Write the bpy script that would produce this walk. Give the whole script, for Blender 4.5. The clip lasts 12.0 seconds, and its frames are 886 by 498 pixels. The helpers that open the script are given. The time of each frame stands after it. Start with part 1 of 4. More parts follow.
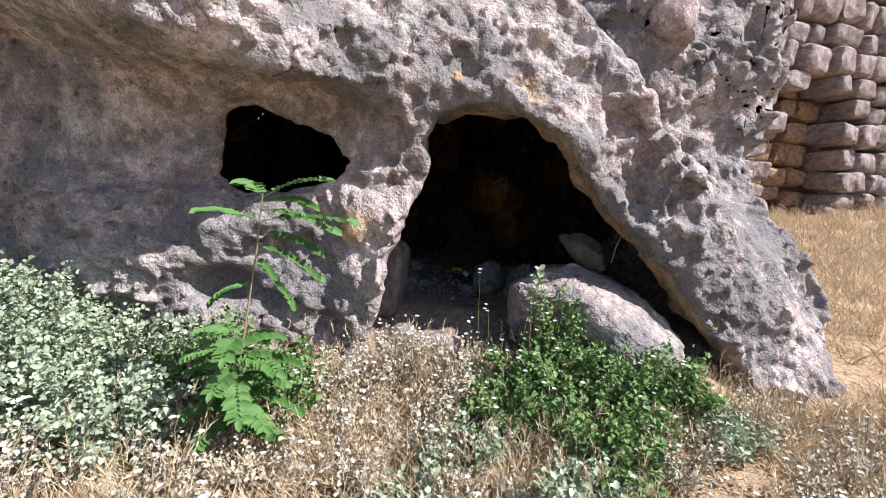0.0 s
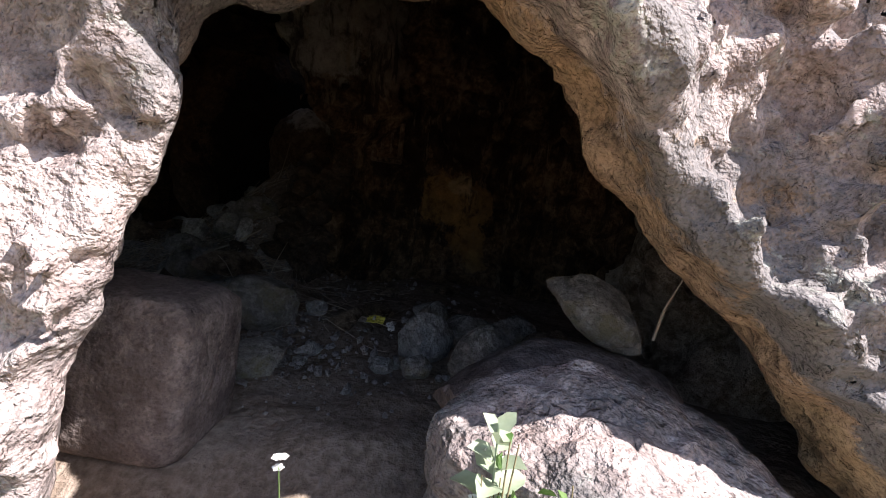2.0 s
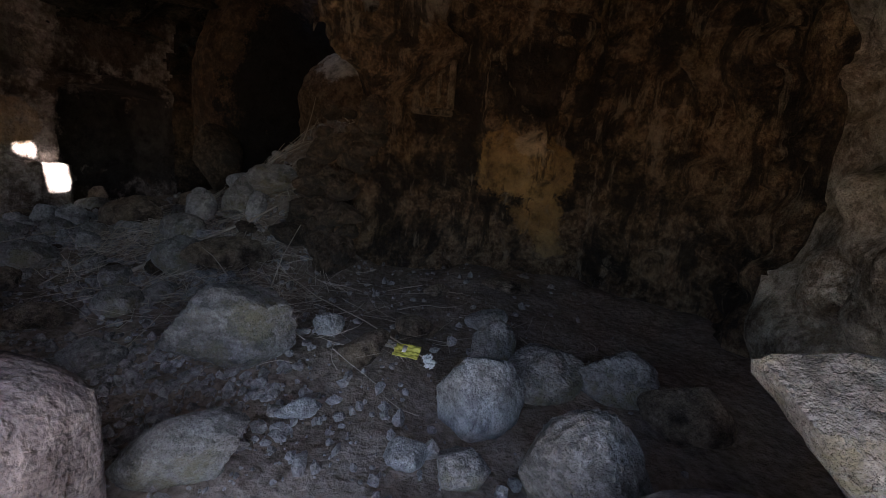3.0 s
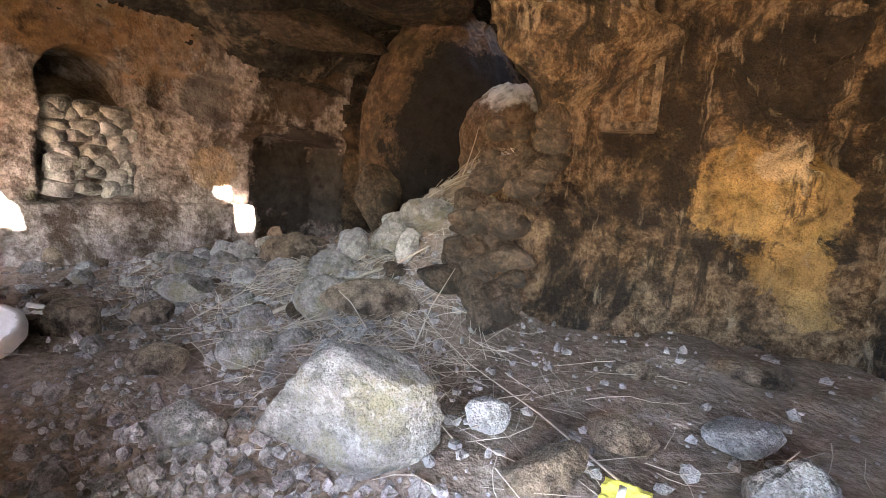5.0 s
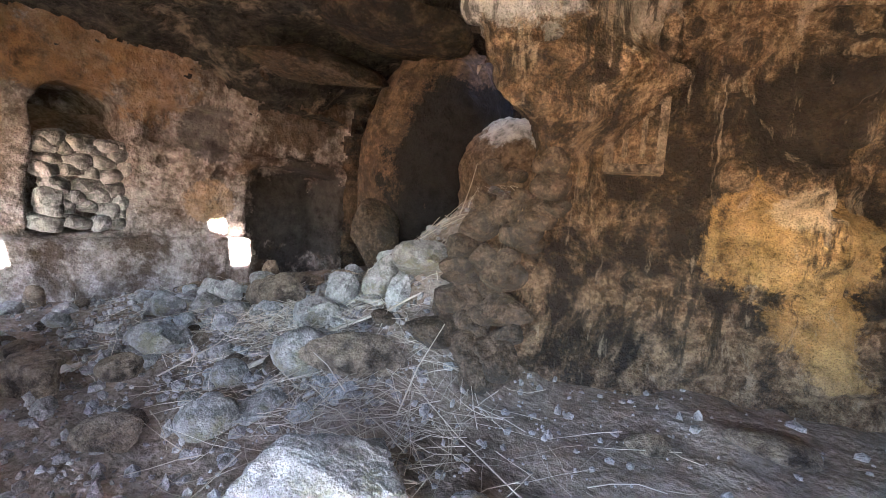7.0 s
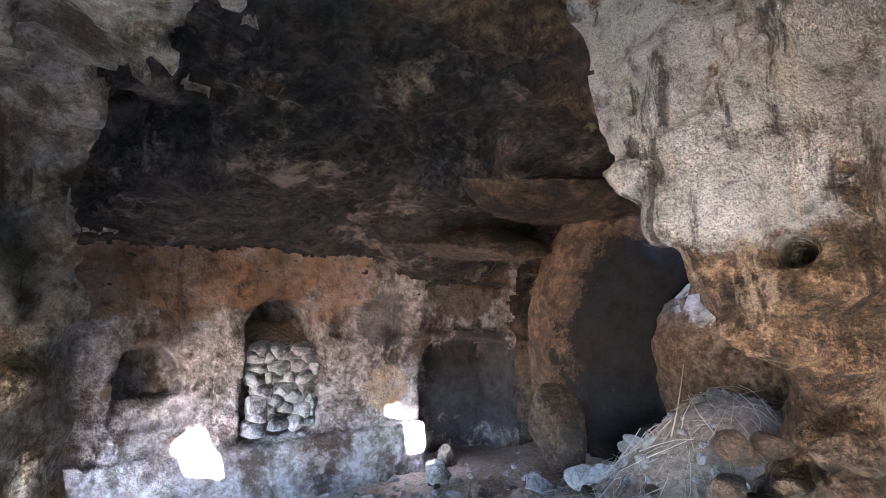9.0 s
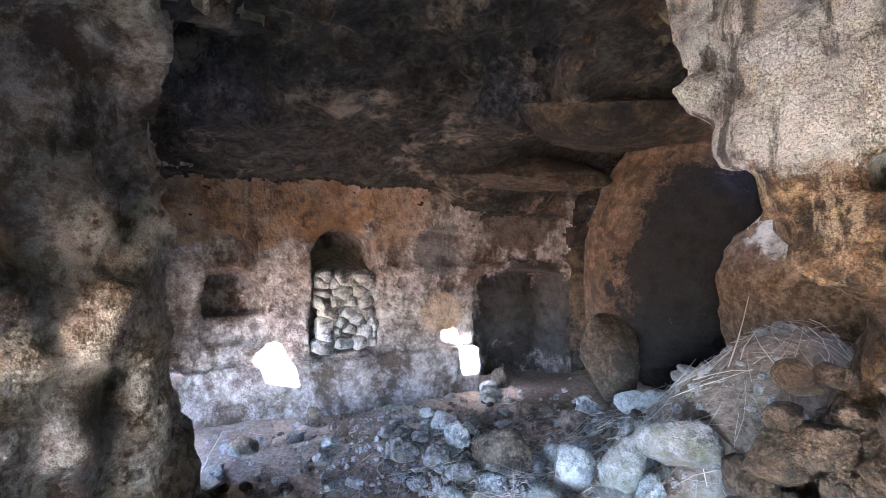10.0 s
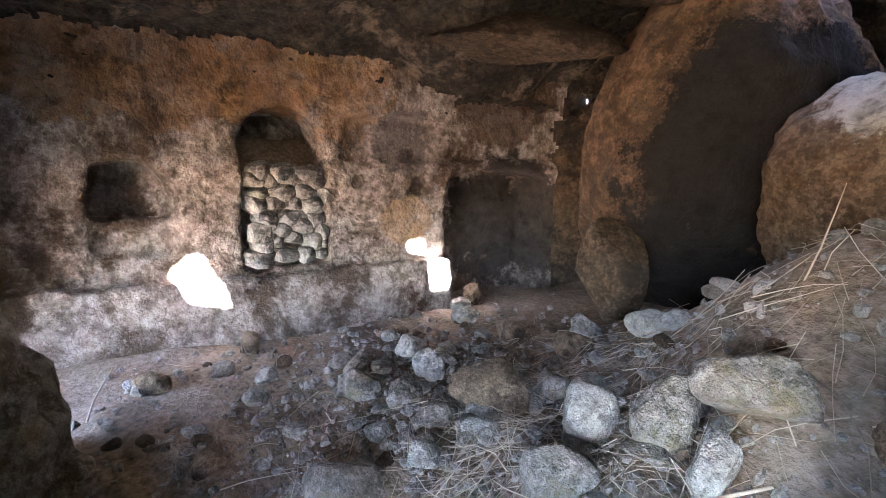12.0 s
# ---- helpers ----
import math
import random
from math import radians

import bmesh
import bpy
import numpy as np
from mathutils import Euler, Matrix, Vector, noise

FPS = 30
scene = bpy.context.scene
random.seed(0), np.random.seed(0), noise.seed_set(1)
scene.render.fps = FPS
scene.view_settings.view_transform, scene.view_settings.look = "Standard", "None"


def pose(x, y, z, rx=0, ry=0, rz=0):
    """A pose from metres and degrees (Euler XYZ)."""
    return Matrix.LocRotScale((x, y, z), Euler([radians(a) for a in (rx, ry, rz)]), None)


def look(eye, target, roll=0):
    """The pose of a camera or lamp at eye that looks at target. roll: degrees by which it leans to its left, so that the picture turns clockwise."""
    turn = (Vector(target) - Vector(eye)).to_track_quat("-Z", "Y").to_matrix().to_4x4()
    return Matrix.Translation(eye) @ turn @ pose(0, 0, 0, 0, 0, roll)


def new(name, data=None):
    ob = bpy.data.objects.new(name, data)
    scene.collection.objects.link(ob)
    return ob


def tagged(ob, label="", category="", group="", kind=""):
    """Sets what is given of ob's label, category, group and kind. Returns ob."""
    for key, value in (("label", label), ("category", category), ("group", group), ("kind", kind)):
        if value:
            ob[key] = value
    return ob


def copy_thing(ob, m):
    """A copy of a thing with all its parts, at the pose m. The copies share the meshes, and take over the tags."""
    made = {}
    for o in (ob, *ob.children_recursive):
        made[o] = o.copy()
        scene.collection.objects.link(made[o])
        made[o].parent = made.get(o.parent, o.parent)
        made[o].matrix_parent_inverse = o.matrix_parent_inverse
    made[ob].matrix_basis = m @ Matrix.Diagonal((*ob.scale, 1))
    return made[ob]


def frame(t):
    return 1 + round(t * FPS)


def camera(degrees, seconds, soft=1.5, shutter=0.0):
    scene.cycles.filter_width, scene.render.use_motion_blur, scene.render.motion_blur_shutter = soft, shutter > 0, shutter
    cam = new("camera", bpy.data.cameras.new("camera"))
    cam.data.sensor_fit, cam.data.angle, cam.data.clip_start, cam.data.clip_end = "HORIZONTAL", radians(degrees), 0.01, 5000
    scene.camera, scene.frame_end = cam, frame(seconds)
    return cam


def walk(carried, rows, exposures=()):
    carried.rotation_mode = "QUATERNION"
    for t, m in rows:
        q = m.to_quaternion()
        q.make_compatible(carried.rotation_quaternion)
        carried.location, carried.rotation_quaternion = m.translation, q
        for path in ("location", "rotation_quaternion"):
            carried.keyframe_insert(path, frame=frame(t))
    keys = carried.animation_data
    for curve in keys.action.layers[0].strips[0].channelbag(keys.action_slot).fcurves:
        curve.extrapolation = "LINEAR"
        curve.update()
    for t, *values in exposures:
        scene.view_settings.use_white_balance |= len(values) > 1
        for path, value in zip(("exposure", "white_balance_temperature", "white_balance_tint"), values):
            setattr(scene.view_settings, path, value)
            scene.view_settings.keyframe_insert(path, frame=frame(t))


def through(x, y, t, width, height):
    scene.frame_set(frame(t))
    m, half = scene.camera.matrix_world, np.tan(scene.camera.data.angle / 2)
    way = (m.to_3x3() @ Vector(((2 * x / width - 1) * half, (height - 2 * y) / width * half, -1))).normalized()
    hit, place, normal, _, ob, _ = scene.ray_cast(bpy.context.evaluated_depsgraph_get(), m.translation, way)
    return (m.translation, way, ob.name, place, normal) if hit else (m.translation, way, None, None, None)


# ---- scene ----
cam = camera(90.6, 12.0, soft=1.0)
PATH = [
    (0, (0.034, 0.173, 0.95), (0.074, 2.154, 0.677), 5.0),
    (0.5, (0.154, 0.24, 1.043), (0.202, 2.23, 0.847), -1.3),
    (1, (0.289, 0.642, 0.991), (0.417, 2.633, 0.843), 2.1),
    (1.5, (0.365, 1.319, 1.045), (0.555, 3.304, 0.882), 5.3),
    (1.8, (0.484, 1.816, 0.966), (0.669, 3.8, 0.786), 6.8),
    (1.9, (0.494, 2.017, 0.934), (0.636, 4.003, 0.737), 7.3),
    (2, (0.537, 2.215, 0.943), (0.67, 4.197, 0.706), 6.4),
    (2.5, (0.596, 2.949, 1.019), (0.545, 4.904, 0.601), 4.0),
    (4.3, (0.374, 3.838, 0.777), (0.034, 5.751, 0.303), 10.5),
    (4.5, (0.339, 3.912, 0.792), (-0.159, 5.802, 0.37), 9.3),
    (5, (0.263, 4.097, 0.8), (-0.532, 5.912, 0.527), 4.0),
    (5.5, (0.305, 4.213, 0.795), (-0.564, 6.003, 0.593), 3.2),
    (6, (0.403, 4.245, 0.853), (-0.367, 6.077, 0.626), 6.0),
    (6.5, (0.416, 4.239, 0.866), (-0.342, 6.075, 0.631), 6.7),
    (6.7, (0.365, 4.248, 0.873), (-0.405, 6.084, 0.678), 5.7),
    (8.3, (-0.039, 4.761, 1.504), (-1.254, 6.349, 1.479), -1.2),
    (8.5, (-0.042, 4.76, 1.572), (-1.319, 6.297, 1.653), -1.5),
    (9, (-0.031, 4.678, 1.709), (-1.47, 6.033, 2.009), -1.1),
    (9.5, (-0.015, 4.606, 1.782), (-1.565, 5.812, 2.162), -0.4),
    (9.7, (-0.024, 4.606, 1.711), (-1.6, 5.808, 1.977), -1.6),
    (10, (-0.009, 4.669, 1.674), (-1.628, 5.843, 1.678), -0.5),
    (10.5, (-0.059, 4.751, 1.574), (-1.631, 5.938, 1.229), -0.3),
    (11, (-0.241, 4.8, 1.524), (-1.765, 6.016, 1.078), 0.6),
    (11.5, (-0.509, 4.956, 1.448), (-2.031, 6.193, 1.056), 0.7),
    (12, (-0.803, 5.192, 1.423), (-2.288, 6.48, 1.054), 0.4),
]
STOPS = [(0.0, 1.0, 6150, 15), (1.5, 1.2, 6250, 15), (1.9, 1.35, 6500, 17), (2.4, 3.15, 6050, 17), (2.8, 3.6, 6200, 18), (4.3, 5.4, 7300, 20), (5.2, 7.1, 7300, 20), (5.6, 7.1, 7000, 19), (6.0, 6.75, 6900, 18), (6.6, 7.05, 6650, 18), (8.3, 7.3, 4950, 14), (9.5, 7.7, 5000, 16), (10.5, 7.6, 5350, 16), (12.0, 7.35, 6100, 19)]
walk(cam, [(t, look(e, g, r)) for t, e, g, r in PATH], STOPS)

# ---- daylight ----
TO_SUN = Vector((0.60, -0.29, 0.75)).normalized()
world = bpy.data.worlds.new("sky")
scene.world = world
world.use_nodes = True
wn = world.node_tree
sky = wn.nodes.new("ShaderNodeTexSky")
sky.sky_type = "NISHITA"
sky.sun_disc = False
sky.sun_elevation = math.asin(TO_SUN.z)
sky.sun_rotation = math.atan2(TO_SUN.x, TO_SUN.y)
wn.links.new(sky.outputs[0], wn.nodes["Background"].inputs[0])
wn.nodes["Background"].inputs[1].default_value = 0.085
sun = new("sun", bpy.data.lights.new("sun", "SUN"))
sun.data.energy = 5.0
sun.data.angle = radians(0.53)
sun.data.color = (1.0, 0.965, 0.92)
sun.matrix_world = look(TO_SUN * 30, (0, 0, 0))


# ---- materials ----
def ramp(nt, fac, stops):
    n = nt.nodes.new("ShaderNodeValToRGB")
    while len(n.color_ramp.elements) < len(stops):
        n.color_ramp.elements.new(0.5)
    for e, (p, c) in zip(n.color_ramp.elements, stops):
        e.position, e.color = p, (*c, 1)
    nt.links.new(fac, n.inputs[0])
    return n.outputs[0]


def noise_tex(nt, vec, scale, detail=6, rough=0.6, dist=0.0):
    n = nt.nodes.new("ShaderNodeTexNoise")
    n.inputs["Scale"].default_value, n.inputs["Detail"].default_value = scale, detail
    n.inputs["Roughness"].default_value, n.inputs["Distortion"].default_value = rough, dist
    nt.links.new(vec, n.inputs["Vector"])
    return n.outputs["Fac"]


def mix(nt, fac, a, b, kind="MIX"):
    n = nt.nodes.new("ShaderNodeMix")
    n.data_type, n.blend_type = "RGBA", kind
    for sock, v in ((n.inputs[0], fac), (n.inputs[6], a), (n.inputs[7], b)):
        if isinstance(v, (int, float)):
            sock.default_value = v
        elif isinstance(v, tuple):
            sock.default_value = (*v, 1)
        else:
            nt.links.new(v, sock)
    return n.outputs[2]


def curve(nt, fac, lo, hi, a=0.0, b=1.0):
    n = nt.nodes.new("ShaderNodeMapRange")
    nt.links.new(fac, n.inputs[0])
    for k, v in zip((1, 2, 3, 4), (lo, hi, a, b)):
        n.inputs[k].default_value = v
    return n.outputs[0]


def maths(nt, op, a, b=0.0):
    n = nt.nodes.new("ShaderNodeMath")
    n.operation = op
    for sock, v in ((n.inputs[0], a), (n.inputs[1], b)):
        if isinstance(v, (int, float)):
            sock.default_value = v
        else:
            nt.links.new(v, sock)
    return n.outputs[0]


def blank(name, rough=0.9):
    m = bpy.data.materials.new(name)
    m.use_nodes = True
    nt = m.node_tree
    b = nt.nodes["Principled BSDF"]
    b.inputs["Roughness"].default_value = rough
    b.inputs["Specular IOR Level"].default_value = 0.25
    co = nt.nodes.new("ShaderNodeTexCoord").outputs["Object"]
    return m, nt, b, co


def relief(nt, b, heights):
    """Bump from (height socket, metres) pairs, coarse first."""
    last = None
    for h, d in heights:
        n = nt.nodes.new("ShaderNodeBump")
        n.inputs["Strength"].default_value = 1.0
        n.inputs["Distance"].default_value = d
        nt.links.new(h, n.inputs["Height"])
        if last:
            nt.links.new(last, n.inputs["Normal"])
        last = n.outputs[0]
    nt.links.new(last, b.inputs["Normal"])


def ridges(nt, vec, scale, detail=6):
    """Sharp-crested fractal relief."""
    n = nt.nodes.new("ShaderNodeTexNoise")
    n.noise_type, n.normalize = "RIDGED_MULTIFRACTAL", True
    n.inputs["Scale"].default_value, n.inputs["Detail"].default_value = scale, detail
    n.inputs["Roughness"].default_value = 0.6
    nt.links.new(vec, n.inputs["Vector"])
    return n.outputs["Fac"]


def drawn(nt, vec, scales):
    n = nt.nodes.new("ShaderNodeMapping")
    n.inputs["Scale"].default_value = scales
    nt.links.new(vec, n.inputs["Vector"])
    return n.outputs[0]


def rock_material(name, dark, mid, light, stain=None, stain_amount=0.5, lichen=None, scale=1.0, pits=True, bump=1.0, patches=(), streaks=(), fleck=0.5):
    m, nt, b, co = blank(name)
    big = noise_tex(nt, co, 1.3 * scale, 10, 0.66, 0.15)
    fine = noise_tex(nt, co, 14 * scale, 6, 0.66)
    col = ramp(nt, big, [(0.32, dark), (0.5, mid), (0.66, light)])
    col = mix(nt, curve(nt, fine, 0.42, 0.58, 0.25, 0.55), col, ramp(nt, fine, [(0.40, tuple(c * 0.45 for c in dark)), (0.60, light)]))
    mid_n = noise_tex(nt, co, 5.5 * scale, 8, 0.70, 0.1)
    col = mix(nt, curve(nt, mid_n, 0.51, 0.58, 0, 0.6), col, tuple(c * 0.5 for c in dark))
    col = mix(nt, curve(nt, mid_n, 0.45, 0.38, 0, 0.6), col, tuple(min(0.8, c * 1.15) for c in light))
    if stain:
        st = noise_tex(nt, co, 0.9 * scale, 12, 0.74, 0.25)
        col = mix(nt, curve(nt, st, 0.62 - stain_amount * 0.3, 0.70 - stain_amount * 0.25), col, stain)
    if lichen:
        li = noise_tex(nt, co, 3.1 * scale, 11, 0.8, 0.1)
        col = mix(nt, curve(nt, li, 0.57, 0.62, 0, 0.8), col, lichen)
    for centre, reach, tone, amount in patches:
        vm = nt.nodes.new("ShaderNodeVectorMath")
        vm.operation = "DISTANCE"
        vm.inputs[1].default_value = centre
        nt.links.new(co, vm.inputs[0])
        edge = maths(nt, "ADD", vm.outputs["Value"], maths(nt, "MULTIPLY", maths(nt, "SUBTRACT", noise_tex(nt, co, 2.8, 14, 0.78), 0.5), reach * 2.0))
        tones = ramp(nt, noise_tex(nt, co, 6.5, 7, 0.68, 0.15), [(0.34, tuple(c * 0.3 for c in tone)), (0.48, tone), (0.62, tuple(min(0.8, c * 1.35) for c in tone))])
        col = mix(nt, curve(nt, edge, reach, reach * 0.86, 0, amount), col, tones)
    for k, (tone, amount, size, cut) in enumerate(streaks):
        run = noise_tex(nt, drawn(nt, co, (1.0, 1.0 + 0.1 * k, 0.17)), size, 10, 0.72, 0.1)
        col = mix(nt, curve(nt, run, cut, cut + 0.06, 0, amount), col, tone)
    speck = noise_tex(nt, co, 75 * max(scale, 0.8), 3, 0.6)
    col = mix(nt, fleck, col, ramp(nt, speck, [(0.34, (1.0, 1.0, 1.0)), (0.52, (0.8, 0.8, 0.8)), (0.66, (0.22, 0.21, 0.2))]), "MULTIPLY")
    nt.links.new(col, b.inputs["Base Color"])
    hs = [(noise_tex(nt, co, 6 * scale, 4, 0.55), 0.06 * bump), (ridges(nt, co, 9 * scale, 2), 0.009 * bump), (noise_tex(nt, co, 19 * scale, 3, 0.55), 0.028 * bump)]
    if pits:
        v = nt.nodes.new("ShaderNodeTexVoronoi")
        v.inputs["Scale"].default_value = 13 * scale
        nt.links.new(co, v.inputs["Vector"])
        hs.append((maths(nt, "MULTIPLY", curve(nt, v.outputs["Distance"], 0.35, 0.0), curve(nt, noise_tex(nt, co, 4 * scale, 4), 0.48, 0.62, 0, -1)), 0.03 * bump))
    hs += [(noise_tex(nt, co, 46 * scale, 3, 0.55), 0.016 * bump), (noise_tex(nt, co, 120 * scale, 2, 0.5), 0.005 * bump)]
    relief(nt, b, hs)
    return m


# dark brown patches along the ridge underside: ochre rock with its shade painted in
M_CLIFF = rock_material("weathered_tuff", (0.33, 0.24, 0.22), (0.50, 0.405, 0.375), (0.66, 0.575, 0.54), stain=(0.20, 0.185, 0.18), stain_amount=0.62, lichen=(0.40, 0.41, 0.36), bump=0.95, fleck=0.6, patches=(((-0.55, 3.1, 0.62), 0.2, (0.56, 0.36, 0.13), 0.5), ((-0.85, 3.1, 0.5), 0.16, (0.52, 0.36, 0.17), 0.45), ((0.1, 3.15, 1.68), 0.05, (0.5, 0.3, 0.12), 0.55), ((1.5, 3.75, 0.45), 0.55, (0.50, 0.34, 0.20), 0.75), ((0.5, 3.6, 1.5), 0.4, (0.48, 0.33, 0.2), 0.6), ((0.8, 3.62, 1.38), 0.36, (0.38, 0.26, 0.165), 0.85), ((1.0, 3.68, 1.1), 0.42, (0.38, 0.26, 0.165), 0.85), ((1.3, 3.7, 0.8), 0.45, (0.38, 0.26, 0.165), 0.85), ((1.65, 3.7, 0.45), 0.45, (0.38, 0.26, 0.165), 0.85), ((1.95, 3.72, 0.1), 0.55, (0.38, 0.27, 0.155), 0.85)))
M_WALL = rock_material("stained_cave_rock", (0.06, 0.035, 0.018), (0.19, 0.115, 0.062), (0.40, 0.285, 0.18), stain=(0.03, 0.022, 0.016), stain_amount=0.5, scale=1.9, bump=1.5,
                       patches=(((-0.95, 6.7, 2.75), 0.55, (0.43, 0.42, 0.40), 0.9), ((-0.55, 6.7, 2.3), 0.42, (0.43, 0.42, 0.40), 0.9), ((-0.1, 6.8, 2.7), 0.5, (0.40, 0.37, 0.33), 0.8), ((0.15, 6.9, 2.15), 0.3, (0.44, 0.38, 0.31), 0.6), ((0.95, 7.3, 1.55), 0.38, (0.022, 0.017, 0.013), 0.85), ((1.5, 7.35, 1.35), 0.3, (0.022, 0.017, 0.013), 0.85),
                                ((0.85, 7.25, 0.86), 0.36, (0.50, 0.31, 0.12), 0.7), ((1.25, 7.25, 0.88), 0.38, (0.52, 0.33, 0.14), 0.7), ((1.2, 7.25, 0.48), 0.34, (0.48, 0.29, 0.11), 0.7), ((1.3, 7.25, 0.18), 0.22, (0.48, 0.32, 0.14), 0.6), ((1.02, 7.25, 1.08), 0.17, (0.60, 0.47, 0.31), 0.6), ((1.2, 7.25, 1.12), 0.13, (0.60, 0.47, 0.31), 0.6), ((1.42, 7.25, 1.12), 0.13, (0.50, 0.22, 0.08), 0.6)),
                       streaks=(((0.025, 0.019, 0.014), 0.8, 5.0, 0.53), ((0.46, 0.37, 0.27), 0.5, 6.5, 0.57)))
# dark patches sit in the doorway and the two shallow recesses
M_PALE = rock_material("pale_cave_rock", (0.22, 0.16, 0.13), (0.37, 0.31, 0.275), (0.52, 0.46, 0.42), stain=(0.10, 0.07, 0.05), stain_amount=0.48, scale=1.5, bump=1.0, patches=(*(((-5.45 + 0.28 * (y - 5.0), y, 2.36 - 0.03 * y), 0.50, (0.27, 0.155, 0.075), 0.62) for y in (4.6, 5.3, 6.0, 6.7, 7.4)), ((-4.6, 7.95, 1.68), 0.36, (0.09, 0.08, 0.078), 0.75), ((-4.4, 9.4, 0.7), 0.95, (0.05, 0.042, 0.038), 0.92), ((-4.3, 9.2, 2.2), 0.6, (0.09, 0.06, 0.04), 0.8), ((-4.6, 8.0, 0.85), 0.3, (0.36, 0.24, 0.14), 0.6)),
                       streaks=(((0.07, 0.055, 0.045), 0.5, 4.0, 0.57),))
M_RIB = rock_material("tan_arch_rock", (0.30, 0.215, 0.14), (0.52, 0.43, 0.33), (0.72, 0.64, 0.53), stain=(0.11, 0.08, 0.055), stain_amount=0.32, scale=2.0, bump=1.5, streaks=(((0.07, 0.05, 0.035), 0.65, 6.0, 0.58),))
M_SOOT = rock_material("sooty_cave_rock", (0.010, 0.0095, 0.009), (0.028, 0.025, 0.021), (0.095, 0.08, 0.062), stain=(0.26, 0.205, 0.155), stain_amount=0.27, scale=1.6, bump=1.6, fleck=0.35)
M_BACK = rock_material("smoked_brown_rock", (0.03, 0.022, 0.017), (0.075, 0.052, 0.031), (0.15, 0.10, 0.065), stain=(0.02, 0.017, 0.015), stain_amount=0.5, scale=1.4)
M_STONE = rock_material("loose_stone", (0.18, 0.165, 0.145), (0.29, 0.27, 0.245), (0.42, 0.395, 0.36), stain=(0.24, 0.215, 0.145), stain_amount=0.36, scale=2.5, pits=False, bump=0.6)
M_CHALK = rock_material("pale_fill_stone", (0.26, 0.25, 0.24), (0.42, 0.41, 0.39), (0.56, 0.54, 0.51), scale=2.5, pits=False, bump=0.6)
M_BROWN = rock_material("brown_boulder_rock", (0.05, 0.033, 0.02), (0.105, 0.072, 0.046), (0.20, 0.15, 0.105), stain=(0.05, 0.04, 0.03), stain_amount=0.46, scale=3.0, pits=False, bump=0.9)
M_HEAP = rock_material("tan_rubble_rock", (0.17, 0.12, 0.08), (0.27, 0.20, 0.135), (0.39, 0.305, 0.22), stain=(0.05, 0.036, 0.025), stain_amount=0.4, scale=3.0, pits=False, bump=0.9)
# the pale patch puts the skylight on the boulder's top into its colour
M_SKYLIT_TOP = rock_material("brown_boulder_with_painted_skylight", (0.09, 0.058, 0.034), (0.17, 0.115, 0.07), (0.28, 0.21, 0.145), scale=2.2, bump=1.0, patches=(((-0.1, -0.2, 0.85), 0.55, (0.60, 0.585, 0.55), 0.92),))
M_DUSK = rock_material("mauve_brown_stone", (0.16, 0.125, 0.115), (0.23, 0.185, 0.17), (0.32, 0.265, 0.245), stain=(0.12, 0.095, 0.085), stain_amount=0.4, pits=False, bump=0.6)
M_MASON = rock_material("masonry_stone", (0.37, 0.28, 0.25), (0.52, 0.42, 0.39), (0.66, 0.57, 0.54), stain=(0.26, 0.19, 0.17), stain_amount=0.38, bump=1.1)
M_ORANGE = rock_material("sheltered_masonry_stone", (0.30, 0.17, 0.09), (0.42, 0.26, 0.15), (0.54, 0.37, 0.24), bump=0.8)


def soil_material(name, cols, scale=1.0):
    m, nt, b, co = blank(name, 0.95)
    big = noise_tex(nt, co, 1.7 * scale, 8, 0.65)
    fine = noise_tex(nt, co, 25 * scale, 4, 0.62)
    col = ramp(nt, big, [(0.35, cols[0]), (0.52, cols[1]), (0.66, cols[2])])
    col = mix(nt, 0.5, col, ramp(nt, fine, [(0.36, tuple(c * 0.5 for c in cols[0])), (0.66, cols[2])]))
    nt.links.new(col, b.inputs["Base Color"])
    relief(nt, b, [(noise_tex(nt, co, 9 * scale, 3, 0.55), 0.03), (fine, 0.022), (noise_tex(nt, co, 90 * scale, 3, 0.6), 0.008)])
    return m


M_FLOOR = soil_material("cave_dust", [(0.18, 0.13, 0.095), (0.28, 0.215, 0.165), (0.38, 0.315, 0.26)])
M_GROUND = soil_material("dry_earth", [(0.26, 0.155, 0.085), (0.42, 0.28, 0.16), (0.56, 0.42, 0.26)])


# ---- rock field ----
class Lattice:
    """Smooth random field of one cell size, the same wherever it is sampled."""
    def __init__(self, cell, seed):
        self.cell, self.lo = cell, np.array((-8.0, 1.5, -2.0))
        n = [int(math.ceil(w / cell)) + 4 for w in (14.0, 12.0, 8.0)]
        self.v = np.random.default_rng(seed).uniform(-1, 1, n).astype(np.float32)

    def on(self, axes):
        v = self.v
        for k, a in enumerate(axes):
            u = (a - self.lo[k]) / self.cell
            i = np.clip(np.floor(u).astype(int), 0, v.shape[k] - 2)
            f = np.clip(u - i, 0, 1)
            f = (f * f * (3 - 2 * f)).astype(np.float32)
            shape = [1, 1, 1]
            shape[k] = -1
            f = f.reshape(shape)
            v = np.take(v, i, k) * (1 - f) + np.take(v, i + 1, k) * f
        return v


FLUTES, FINE_FLUTES = Lattice(0.21, 71), Lattice(0.10, 72)
LATTICES = [Lattice(c, 11 + k) for k, c in enumerate((1.1, 0.55, 0.27, 0.135, 0.075, 0.05))]


def smooth_max(a, b, k):
    h = np.clip(0.5 + 0.5 * (a - b) / k, 0, 1)
    return b + (a - b) * h + k * h * (1 - h)


def smooth_min(a, b, k):
    return -smooth_max(-a, -b, k)


def step(a, lo, hi):
    f = np.clip((a - lo) / (hi - lo), 0, 1)
    return f * f * (3 - 2 * f)


